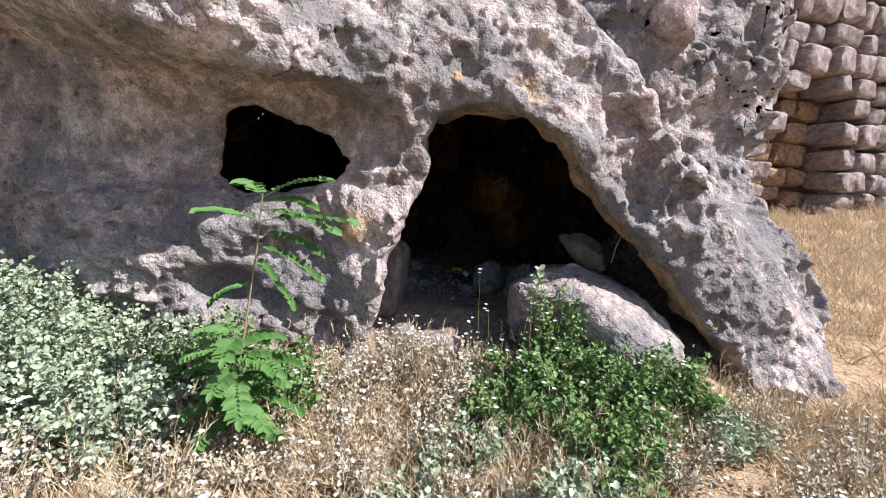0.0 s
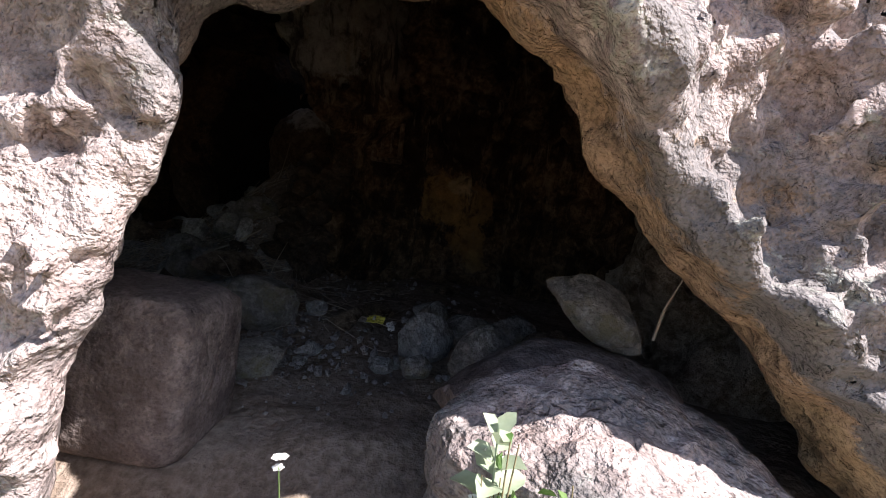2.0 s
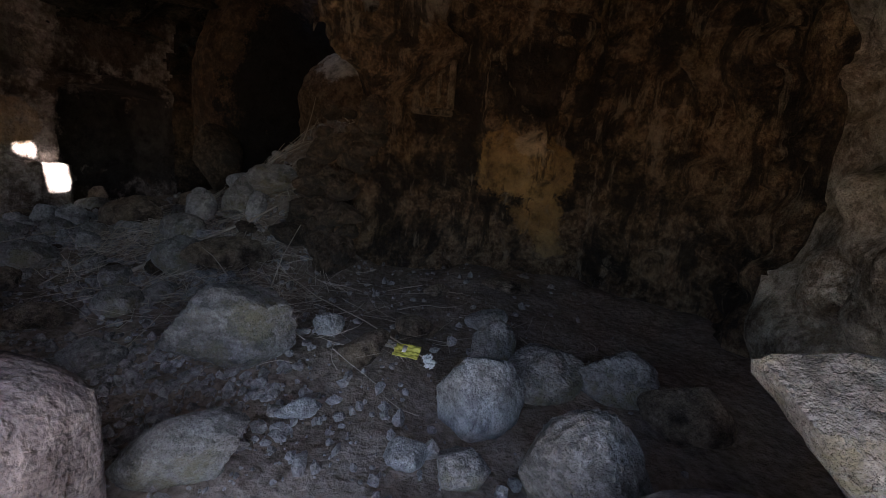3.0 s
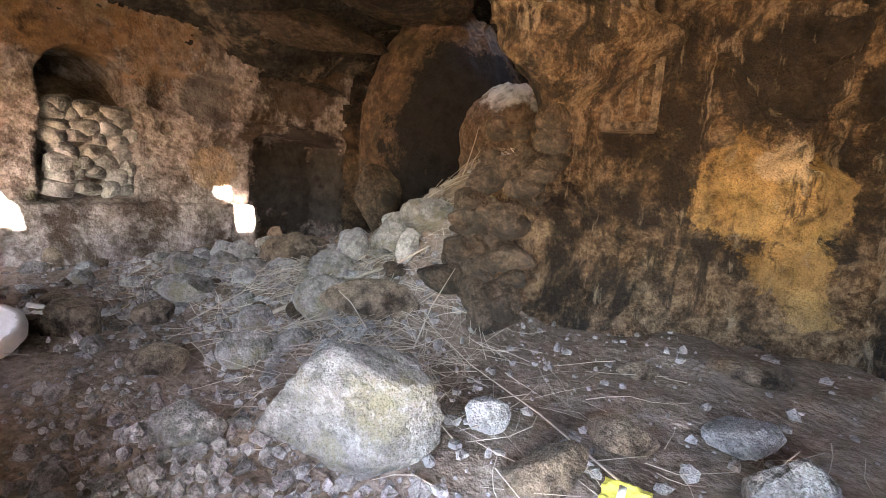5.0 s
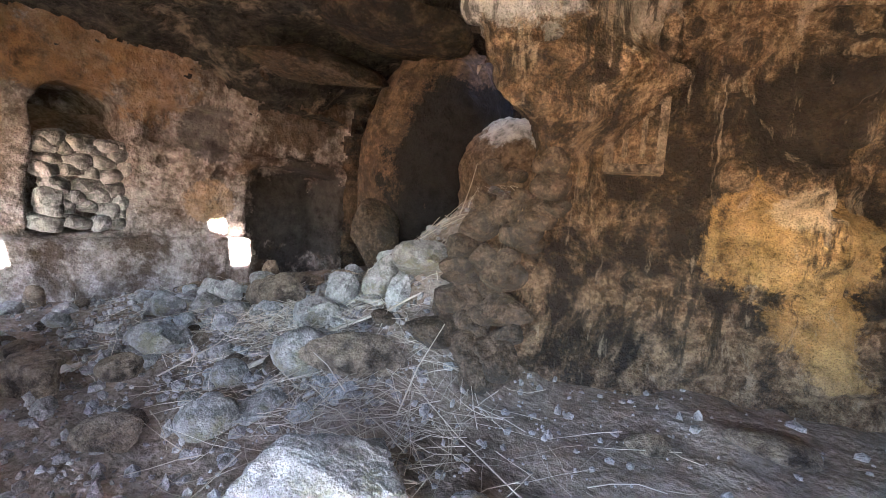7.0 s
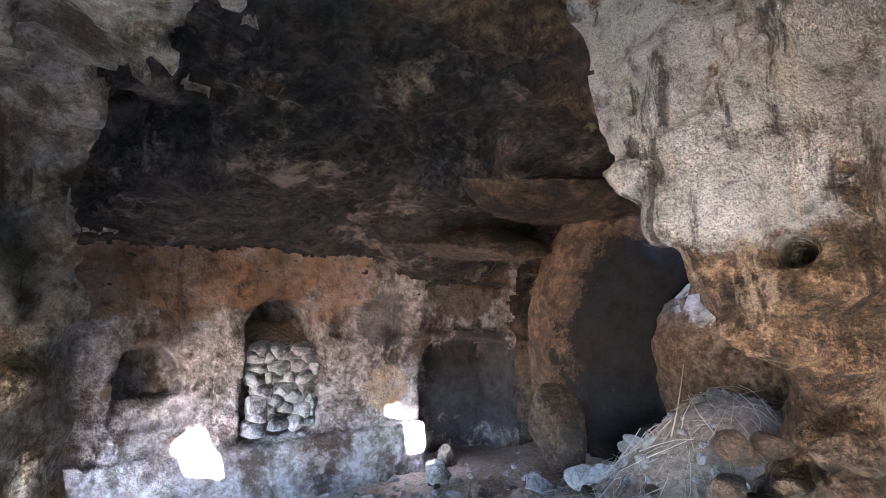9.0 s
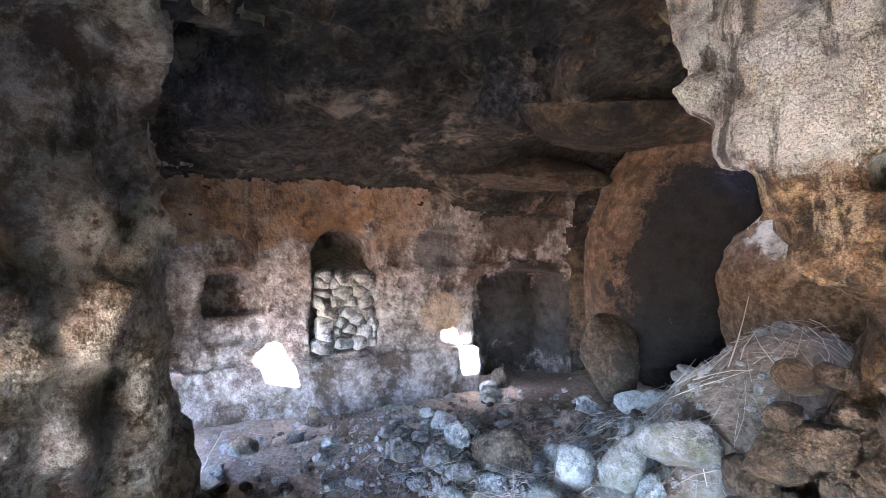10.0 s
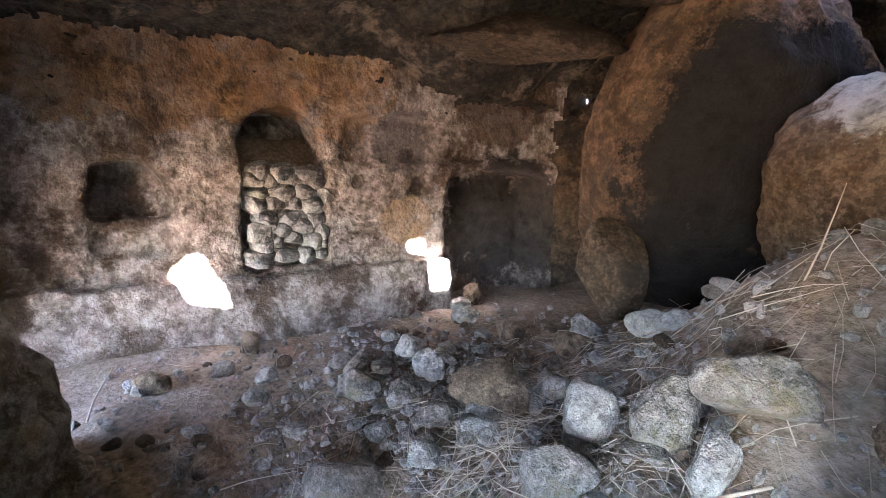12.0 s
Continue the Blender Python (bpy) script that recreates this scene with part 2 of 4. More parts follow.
def outline(U, V, pts):
    """Signed distance to a closed outline in the plane, negative within."""
    d = np.full(np.broadcast(U, V).shape, 1e9, np.float32)
    sgn = np.ones_like(d)
    n = len(pts)
    for k in range(n):
        ax, ay = pts[k]
        bx, by = pts[k - 1]
        ex, ey = bx - ax, by - ay
        wx, wy = U - ax, V - ay
        t = np.clip((wx * ex + wy * ey) / (ex * ex + ey * ey), 0, 1)
        d = np.minimum(d, (wx - ex * t) ** 2 + (wy - ey * t) ** 2)
        c1, c2, c3 = V >= ay, V < by, ex * wy > ey * wx
        flip = (c1 & c2 & c3) | (~c1 & ~c2 & ~c3)
        sgn = np.where(flip, -sgn, sgn)
    return np.sqrt(d) * sgn


def tube(X, Y, Z, a, b, r):
    a, b = np.array(a), np.array(b)
    e = b - a
    t = np.clip(((X - a[0]) * e[0] + (Y - a[1]) * e[1] + (Z - a[2]) * e[2]) / (e @ e), 0, 1)
    return np.sqrt((X - a[0] - e[0] * t) ** 2 + (Y - a[1] - e[1] * t) ** 2 + (Z - a[2] - e[2] * t) ** 2) - r


def blob(X, Y, Z, c, r):
    q = np.sqrt(((X - c[0]) / r[0]) ** 2 + ((Y - c[1]) / r[1]) ** 2 + ((Z - c[2]) / r[2]) ** 2)
    return (q - 1) * min(r)


MOUTH = [(0.11, 1.52), (0.6, 1.5), (0.86, 1.3), (1.25, 0.89), (1.6, 0.58), (2.06, 0.12), (2.5, -0.4), (2.5, -1.5), (-0.5, -1.5), (-0.37, -0.2), (-0.31, 0.1), (-0.22, 0.5), (-0.08, 0.98), (-0.05, 1.4)]
WINDOW = [(-1.57, 1.33), (-1.34, 1.42), (-1.1, 1.32), (-0.93, 1.22), (-0.77, 1.22), (-0.61, 1.08), (-0.7, 0.94), (-1.1, 0.84), (-1.43, 0.8), (-1.59, 0.93)]
CHAMBER = [(-0.3, 3.72), (-1.7, 3.78), (-2.15, 4.15), (-2.75, 4.80), (-3.4, 4.82), (-3.7, 4.8), (-3.75, 4.3), (-5.65, 4.3), (-4.08, 9.9), (-3.5, 10.5), (-0.2, 10.4), (-0.2, 8.2), (-0.2, 7.25), (1.3, 7.3), (1.6, 7.5), (2.3, 6.7), (2.3, 4.3), (2.0, 3.9)]
WALL_A, WALL_S = (-5.33, 5.44), 0.28   # the wall with the niches: x = -5.33 + 0.28 (y - 5.44)


PIER_Z = (-0.5, 0.3, 0.7, 1.05, 1.35, 1.55, 1.72, 2.35, 2.97, 4.5)
PIER_X = (-0.92, -0.86, -0.74, -0.58, -0.46, -0.50, -0.74, -0.92, -1.18, -1.7)   # west edge of the east pier, by height


def along(p, k):
    return tuple(p[i] + TO_SUN[i] * k for i in range(3))


SUN_H = Vector((TO_SUN.x, TO_SUN.y)).normalized()
SKYHOLES = (along((-5.1, 6.1, 0.35), 3.28), along((-4.53, 8.25, 0.2), 3.65))
SKY_STARTS = [h[0] + 0.3 * SUN_H[0] - WALL_A[0] - WALL_S * (h[1] + 0.3 * SUN_H[1] - WALL_A[1]) for h in SKYHOLES]


def cliff_front(X, Z):
    """How far back the bare cliff face stands at a place along it."""
    d = (X - 1.15) * 0.747 + (Z - 1.8) * 0.664
    y = 3.22 + (0.55 + 0.62 * step(Z, 0.5, 1.7)) * step(d, 0.05, 0.62) + 0.12 * np.maximum(0.2 - Z, 0) * (X < 1.5)
    y = y - 0.62 * step(Z + 0.25 * X, 0.95, 1.35) * step(-X, 0.3, 1.3)
    y = y - 0.10 * np.exp(-((X + 0.4) / 0.3) ** 2)
    return y + 0.25 * step(-X, 2.2, 3.2) * step(1.9 - Z, 0, 0.5)


def rock(axes):
    """Signed distance of the cliff and its cave: negative in rock."""
    X, Y, Z = (a.astype(np.float32).reshape([-1 if k == j else 1 for j in range(3)]) for k, a in enumerate(axes))
    n = [l.on(axes) for l in LATTICES]
    # the cliff: upright face, a ridge that comes down to the ground, a receding flank
    front = cliff_front(X, Z)
    solid = (front - Y) * 0.8
    solid = np.maximum(solid, np.maximum(X - 3.1 - 0.45 * step(1.1 - Z, 0.0, 0.9) - 0.35 * (Y - 4.35) * (Y < 7), Z - 4.1))
    solid = np.maximum(solid, np.maximum(-6.5 - X, Y - 11.2))
    rough = 0.10 * n[0] + 0.11 * n[1] + 0.085 * np.abs(n[2]) + 0.04 * n[3] * (1 + 0.8 * n[1]) - 0.025 * np.abs(n[4]) * (1 + 0.5 * n[0]) + 0.03 * n[5]
    pit = np.maximum(n[4] * 0.7 + n[5] * 0.6 - 0.42, 0)
    solid = solid + rough + 0.012 - 0.06 * pit + 0.012 * n[5]
    # the chamber
    plan = outline(X[:, :, 0], Y[:, :, 0], CHAMBER)[:, :, None]
    top = 2.5 + 0.16 * (X + 5.0) + 0.11 * n[1] + 0.06 * n[0] + 0.07 * n[2] - 0.38 * step(Y, 7.3, 8.7) * step(-X, 3.3, 4.4)
    porch = 1.72 + 0.8 * (Y - 3.65) - 0.95 * np.maximum(X - 0.5, 0)
    top = np.where(X > -0.6, np.minimum(top, np.maximum(porch, 1.05)), top)
    air = smooth_max(plan + 0.03 * np.maximum(Z - 1.2, 0), Z - top, 0.07)
    pier = np.maximum(np.maximum(np.interp(Z, PIER_Z, PIER_X).astype(np.float32) - X, 6.62 + 0.28 * step(1.6 - Z, 0, 0.3) - Y), np.maximum(Y - 7.9 - 0.5 * (X + 0.4), X - 0.3))
    pier = np.maximum(pier, (6.62 + 0.28 * step(1.6 - Z, 0, 0.3) - Y) + 0.9 * np.maximum(X + 0.3, 0))
    air = smooth_max(air, -pier, 0.12)
    air = smooth_max(air, -tube(X, Y, Z, (-3.6, 4.8, -0.4), (-3.5, 4.75, 1.5), 0.0) + 0.10 + 0.22 * np.clip(1.0 - Z, 0, 1.2), 0.1)
    flute = FLUTES.on((axes[0], axes[1], axes[2] * 0.2)) + 0.5 * FINE_FLUTES.on((axes[0], axes[1], axes[2] * 0.3))
    fluted = step(X, -1.6, -1.0) * step(Z, 0.9, 1.5) + step(-Y, -5.4, -4.9) * step(-X, 1.6, 2.0)
    inner = (0.10 * n[1] + 0.10 * np.abs(n[2]) - 0.05) * step(X, -0.4, 0.0) + 0.05 * flute * fluted + 0.02 * n[5] + 0.06 * n[0] * step(X, -4.4, -3.6) + 0.06 * n[1] + 0.08 * np.abs(n[2]) - 0.03 + 0.06 * n[3] * (1 + 0.6 * n[0]) - 0.045 * np.abs(n[4])
    wall_w = X - WALL_A[0] - WALL_S * (Y - WALL_A[1])
    inner = inner * (1 - 0.55 * step(0.5 - wall_w, 0, 0.3))
    # arch rib that springs from the west pier
    s = (X + 2.85) + (Y - 4.85) * 0.04
    across = -(X + 2.85) * 0.04 + (Y - 4.85)
    spring = 2.08 + 0.62 * np.sqrt(np.clip(1 - (1 - np.clip(s, 0, 1.9) / 1.9) ** 2, 0, 1)) + 0.05 * n[2]
    rib = np.maximum(np.maximum(spring - Z, across - 0.04), s - 1.9)
    air = np.maximum(air, -np.maximum(rib, -0.9 - across) * 0.8)
    # niches in the west wall
    def niche(y0, y1, z0, z1, deep, arch):
        c, w = (y0 + y1) / 2, (y1 - y0) / 2
        up = z1 - arch
        e = np.where(Z > up, np.sqrt((Y - c) ** 2 + ((Z - up) * w / arch) ** 2) - w, np.maximum(np.abs(Y - c) - w, z0 - Z))
        return smooth_max(e, np.maximum(-wall_w - deep, wall_w - 0.3), 0.06)
    air = smooth_min(air, niche(6.46, 7.18, 0.46, 1.93, 1.0, 0.3), 0.05)
    air = smooth_min(air, niche(8.46, 9.8, -0.6, 1.38, 0.6, 0.12), 0.05)
    air = smooth_min(air, niche(8.52, 9.9, 1.5, 2.15, 0.12, 0.05), 0.05)
    air = smooth_min(air, niche(5.33, 5.93, 0.98, 1.46, 0.36, 0.3), 0.05)
    air = smooth_min(air, niche(5.36, 5.9, 0.68, 1.1, 0.10, 0.05), 0.05)
    air = smooth_min(air, tube(X, Y, Z, (-5.7, 5.52, 1.06), (-5.2, 5.5, 1.04), 0.07), 0.03)
    # bench at the foot of the west wall, two sockets and a ledge line in the pier
    air = smooth_min(air, tube(X, Y, Z, (-5.1, 7.52, 1.27), (-4.6, 7.5, 1.27), 0.06), 0.02)
    air = smooth_min(air, tube(X, Y, Z, (-4.9, 8.12, 1.22), (-4.4, 8.1, 1.22), 0.10), 0.02)
    air = smooth_min(air, np.maximum(np.maximum(np.abs(Y - 7.95) - 0.56, np.abs(Z - 1.68) - 0.2), np.abs(wall_w) - 0.07), 0.04)
    air = np.maximum(air, -np.maximum(np.maximum(wall_w - 0.14, Z - 0.42), Y - 8.45))
    # a deep groove down the west pier
    air = smooth_min(air, tube(X, Y, Z, (-2.64, 4.66, 0.25), (-2.60, 4.66, 2.15), 0.10) + 0.04 * n[2], 0.05)
    # holes in the east pier
    air = smooth_min(air, tube(X, Y, Z, (-0.78, 6.5, 2.37), (-0.7, 7.0, 2.4), 0.02), 0.02)
    air = smooth_min(air, tube(X, Y, Z, (-0.33, 6.5, 1.87), (-0.3, 7.0, 1.9), 0.02), 0.02)
    # the cave mouth and the window
    mouth = outline(X[:, 0, :], Z[:, 0, :], MOUTH)[:, None, :]
    mouth = np.maximum(mouth - (0.2 + 0.55 * step(X, 0.2, 0.8)) * np.maximum(Y - 3.55, 0) - 0.8 * step(-X, -0.1, 0.1) * step(1.5 - Z, 0, 0.4) * np.maximum(Y - 3.32, 0), np.abs(Y - 3.4) - 1.0)
    wnd = outline(X[:, 0, :], Z[:, 0, :], WINDOW)[:, None, :]
    wnd = np.maximum(wnd - 0.15 * np.maximum(3.4 - Y, 0) - 0.55 * np.maximum(Y - 3.5, 0), np.abs(Y - 3.4) - 1.0)
    air = smooth_min(air + inner, mouth + 0.04 * n[3] + 0.04 * n[2] - 0.04 * np.abs(n[4]), 0.09)
    air = smooth_min(air, wnd + 0.03 * n[3] + 0.03 * n[2] - 0.03 * np.abs(n[4]), 0.04)
    # a fissure between the pier and the carved wall
    air = smooth_min(air, tube(X, Y, Z, (-0.24, 6.62, 1.5), (-0.13, 6.6, 0.45), 0.05) + 0.04 * n[3], 0.04)
    # unseen shafts to the day, added to throw the sun patches: prisms along the sun, by their outline where they meet
    # the west wall
    lean = TO_SUN.x - WALL_S * TO_SUN.y
    qy, qz = Y - wall_w * (TO_SUN.y / lean), Z - wall_w * (TO_SUN.z / lean)
    for pts, start in ((((5.79, 0.50), (5.98, 0.68), (6.10, 0.62), (6.36, -0.02), (5.98, 0.06)), SKY_STARTS[0]), (((8.19, -0.06), (8.17, 0.42), (8.43, 0.40), (8.47, -0.08)), SKY_STARTS[1]), (((7.93, 0.50), (7.95, 0.63), (8.2, 0.66), (8.2, 0.46)), SKY_STARTS[1])):
        d = start - wall_w
        cy, cz = (sum(c) / len(pts) for c in zip(*pts))
        for (y0, z0), (y1, z1) in zip(pts, pts[1:] + pts[:1]):
            ny, nz = z1 - z0, y0 - y1
            ln = math.copysign(math.hypot(ny, nz), ny * (y0 - cy) + nz * (z0 - cz))
            d = np.maximum(d, ((qy - y0) * ny + (qz - z0) * nz) / ln)
        air = smooth_min(air, d + 0.035 * n[4], 0.02)
    # hollows added in the roof to keep the shaft mouths out of view
    for hx, hy, hz in SKYHOLES:
        ps, pl = (X - hx) * SUN_H[0] + (Y - hy) * SUN_H[1], (X - hx) * -SUN_H[1] + (Y - hy) * SUN_H[0]
        air = smooth_min(air, np.maximum(np.maximum(np.abs(ps + 0.06) - 0.44, np.abs(pl) - 0.36), np.abs(Z - hz - 0.1) - 0.6) + 0.08 * n[2], 0.08)
    # thin shaft added along the sun for a fleck beside the wrapper
    air = smooth_min(air, tube(X, Y, Z, along((0.43, 5.3, 0.0), 1.2), along((0.43, 5.3, 0.0), 8), 0.06) + 0.08 * n[3] + 0.05 * n[2], 0.05)
    air = smooth_min(air, tube(X, Y, Z, (-1.15, 8.95, 2.4), (-1.4, 9.9, 5.5), 0.4) + 0.06 * n[2], 0.08)
    air = smooth_min(air, tube(X, Y, Z, (-3.55, 9.2, 1.95), (-4.95, 12.0, 2.40), 0.06), 0.03)
    air = smooth_min(air, tube(X, Y, Z, (-3.45, 9.2, 2.06), (-4.85, 12.0, 2.51), 0.06), 0.03)
    # opening out of view, added to let more daylight onto the west side
    side = np.maximum(np.maximum(np.abs(X + 4.35) - 0.38, Z - 1.3), np.abs(Y - 3.6) - 1.1)
    air = smooth_min(air, side + 0.05 * n[2], 0.1)
    # hollow under the ledge outside, small pits in the flank
    air = smooth_min(air, blob(X, Y, Z, (-1.45, 3.2, 0.12), (0.25, 0.3, 0.16)), 0.06)
    air = smooth_min(air, blob(X, Y, Z, (1.66, 3.98, 1.85), (0.12, 0.28, 0.26)), 0.08)
    air = smooth_min(air, blob(X, Y, Z, (-1.5, 3.1, 1.12), (1.35, 0.42, 0.5)) + 0.8 * rough, 0.1)
    return smooth_max(solid, -air, 0.05)


def surface(F, lo, h):
    """Surface net of the zero level: vertices and quads."""
    neg = F < 0
    nx, ny, nz = F.shape
    acc = np.zeros((nx - 1, ny - 1, nz - 1, 3), np.float32)
    cnt = np.zeros((nx - 1, ny - 1, nz - 1), np.float32)
    sl = (slice(0, -1), slice(1, None))
    for ax in range(3):
        o = [k for k in range(3) if k != ax]
        for i in (0, 1):
            for j in (0, 1):
                s0, s1 = [None] * 3, [None] * 3
                s0[ax], s1[ax] = sl[0], sl[1]
                s0[o[0]] = s1[o[0]] = sl[i]
                s0[o[1]] = s1[o[1]] = sl[j]
                a, b = F[tuple(s0)], F[tuple(s1)]
                c = neg[tuple(s0)] != neg[tuple(s1)]
                t = np.where(c, a / np.where(c, a - b, 1), 0)
                acc[..., ax] += t
                acc[..., o[0]] += c * i
                acc[..., o[1]] += c * j
                cnt += c
    m = cnt > 0
    ids = np.full(m.shape, -1)
    ids[m] = np.arange(m.sum())
    base = np.argwhere(m)
    V = (base + acc[m] / cnt[m][:, None]) * h + np.array(lo)
    quads = []
    for ax in range(3):
        u, v = (ax + 1) % 3, (ax + 2) % 3
        a = np.take(neg, range(F.shape[ax] - 1), ax)
        b = np.take(neg, range(1, F.shape[ax]), ax)
        w = np.argwhere(a != b)
        w = w[(w[:, u] > 0) & (w[:, v] > 0) & (w[:, u] < F.shape[u] - 1) & (w[:, v] < F.shape[v] - 1)]
        flip = a[tuple(w.T)]
        du, dv = np.eye(3, dtype=int)[u], np.eye(3, dtype=int)[v]
        q = np.stack([ids[tuple((w - e).T)] for e in (0 * du, du, du + dv, dv)], 1)
        q[~flip] = q[~flip][:, ::-1]
        quads.append(q)
    return V, np.concatenate(quads)


def mesh_of(name, V, Q, normals=None):
    used, inv = np.unique(Q, return_inverse=True)
    inv = inv.reshape(Q.shape)
    me = bpy.data.meshes.new(name)
    me.vertices.add(len(used))
    me.vertices.foreach_set("co", V[used].astype(np.float32).ravel())
    me.loops.add(Q.size)
    me.loops.foreach_set("vertex_index", inv.ravel().astype(np.int32))
    me.polygons.add(len(Q))
    me.polygons.foreach_set("loop_start", np.arange(0, Q.size, Q.shape[1], dtype=np.int32))
    me.update(calc_edges=True)
    me.polygons.foreach_set("use_smooth", np.ones(len(Q), bool))
    if normals is not None:
        me.normals_split_custom_set_from_vertices(normals[used].tolist())
    return me


def quad_frames(V, Q):
    n = np.cross(V[Q[:, 2]] - V[Q[:, 0]], V[Q[:, 3]] - V[Q[:, 1]])
    return V[Q].mean(1), n / (np.linalg.norm(n, axis=1, keepdims=True) + 1e-12)


def build_rock(lo, hi, h, keep):
    axes = [np.arange(a, b, h) for a, b in zip(lo, hi)]
    V, Q = surface(rock(axes), lo, h)
    lab = np.arange(len(V))
    while True:
        old = lab.copy()
        low = lab[Q].min(1)
        for k in range(4):
            np.minimum.at(lab, Q[:, k], low)
        lab = lab[lab]
        if (lab == old).all():
            break
    size = np.bincount(lab[Q[:, 0]], minlength=len(V))
    Q = Q[size[lab[Q[:, 0]]] > 900]
    c, n = quad_frames(V, Q)
    vn = np.zeros_like(V)
    for k in range(4):
        np.add.at(vn, Q[:, k], n)
    vn /= np.linalg.norm(vn, axis=1, keepdims=True) + 1e-12
    k = keep(c)
    return V, Q[k], c[k], n[k], vn


def outside(c):
    return (c[:, 1] < 3.72) | (c[:, 1] < cliff_front(c[:, 0], c[:, 2]) + 0.32) | (c[:, 0] > 2.75) | (c[:, 2] > 3.6)


FACE_BOX = ((-3.4, 2.05, -1.0), (4.3, 4.5, 3.1), 0.025)
inbox = lambda c: np.all((c > np.array(FACE_BOX[0]) + 0.1) & (c < np.array(FACE_BOX[1]) - 0.1), axis=1)
V, Q, c, n, vn = build_rock(*FACE_BOX, lambda c: inbox(c) & outside(c))
cliff = new("cliff_face", mesh_of("cliff_face", V, Q, vn))
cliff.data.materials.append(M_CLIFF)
tagged(cliff, "weathered grey-pink tuff cliff face with cave mouth and window hole", "cliff", kind="structure")
V, Q, c, n, vn = build_rock((-6.8, 2.05, -1.0), (4.6, 11.5, 4.4), 0.043, lambda c: ~(inbox(c) & outside(c)))
west = (c[:, 0] - WALL_A[0] - WALL_S * (c[:, 1] - WALL_A[1])) < 0.4
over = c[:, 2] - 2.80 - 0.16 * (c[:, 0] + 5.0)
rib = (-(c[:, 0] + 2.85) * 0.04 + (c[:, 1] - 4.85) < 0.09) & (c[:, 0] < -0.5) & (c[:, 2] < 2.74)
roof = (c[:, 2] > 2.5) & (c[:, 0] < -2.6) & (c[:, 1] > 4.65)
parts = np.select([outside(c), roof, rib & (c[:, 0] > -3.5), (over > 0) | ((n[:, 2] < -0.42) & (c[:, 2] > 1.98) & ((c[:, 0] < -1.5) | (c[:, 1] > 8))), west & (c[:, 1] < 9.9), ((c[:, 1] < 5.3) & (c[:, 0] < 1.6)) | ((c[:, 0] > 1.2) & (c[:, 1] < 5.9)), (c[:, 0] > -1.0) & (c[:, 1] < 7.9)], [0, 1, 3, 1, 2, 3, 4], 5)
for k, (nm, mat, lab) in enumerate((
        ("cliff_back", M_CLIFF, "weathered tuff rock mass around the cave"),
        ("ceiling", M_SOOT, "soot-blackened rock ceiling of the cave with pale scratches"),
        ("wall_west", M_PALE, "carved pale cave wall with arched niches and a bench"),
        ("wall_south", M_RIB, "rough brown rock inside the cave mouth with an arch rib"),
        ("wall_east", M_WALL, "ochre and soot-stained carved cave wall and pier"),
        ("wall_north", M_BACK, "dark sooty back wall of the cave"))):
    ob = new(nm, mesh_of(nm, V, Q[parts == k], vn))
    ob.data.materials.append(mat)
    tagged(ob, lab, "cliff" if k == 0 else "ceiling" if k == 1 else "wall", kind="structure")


# ---- ground ----
def value_noise(x, y, cell, seed):
    t = np.random.default_rng(seed).uniform(-1, 1, (64, 64))
    u, v = x / cell, y / cell
    i, j = np.floor(u).astype(int), np.floor(v).astype(int)
    f, g = u - i, v - j
    f, g = f * f * (3 - 2 * f), g * g * (3 - 2 * g)
    i0, i1, j0, j1 = i % 64, (i + 1) % 64, j % 64, (j + 1) % 64
    return (t[i0, j0] * (1 - f) + t[i1, j0] * f) * (1 - g) + (t[i0, j1] * (1 - f) + t[i1, j1] * f) * g


def outside_height(x, y):
    s = 0.65 * x + 0.75 * y
    hill = 0.185 * np.clip(s - 3.4, 0, 10) * step(x, 1.5, 3.2) + 0.17 * np.clip(s - 17.0, 0, 40) * step(x, 6, 12)
    z = -0.52 + hill - 0.10 * step(-x, 0.5, 2.5) + 0.22 * step(y, 2.6, 3.5) * step(2.8 - x, 0, 0.8)
    return z + 0.05 * value_noise(x, y, 0.9, 1) + 0.03 * value_noise(x, y, 0.35, 2) + 0.4 * value_noise(x, y, 25, 3) * step(np.hypot(x, y), 12, 40)


def floor_height(x, y):
    z = -0.10 + 0.0 * x
    z = z + 0.72 * np.exp(-(((x + 0.75) / 0.85) ** 2 + ((y - 8.1) / 0.85) ** 2)) * step(7.75 - y - 2.2 * (x + 0.75), -0.9, 0.0) ** (y < 7.6) * step(y + 3 * (-0.3 - x), 6.6, 7.4)
    z = z + 0.45 * np.exp(-((x + 1.2) ** 2 + ((y - 8.0) / 1.1) ** 2)) * step(-x, 0.2, 0.8) + 0.12 * step(y, 5.7, 6.8) * step(x, -4.2, -2.6) * step(-x, 0.3, 0.9)
    z = z + 0.12 * step(y, 7.5, 9.0) * step(x, -4.5, -3.4)
    z = z - 0.10 * step(-x, 3.8, 4.8) - 0.25 * step(4.0 - y, 0.0, 0.6)
    return z + 0.035 * value_noise(x, y, 0.6, 5) + 0.022 * value_noise(x, y, 0.23, 6) + 0.012 * value_noise(x, y, 0.11, 7)


def sheet(name, xs, ys, height, material, label, category, cut=None):
    X, Y = np.meshgrid(xs, ys, indexing="ij")
    V = np.stack([X, Y, height(X, Y)], -1).reshape(-1, 3)
    i = np.arange(len(xs) * len(ys)).reshape(len(xs), len(ys))
    Q = np.stack([i[:-1, :-1], i[1:, :-1], i[1:, 1:], i[:-1, 1:]], -1).reshape(-1, 4)
    ob = new(name, mesh_of(name, V, Q))
    ob.data.materials.append(material)
    return tagged(ob, label, category, kind="structure")


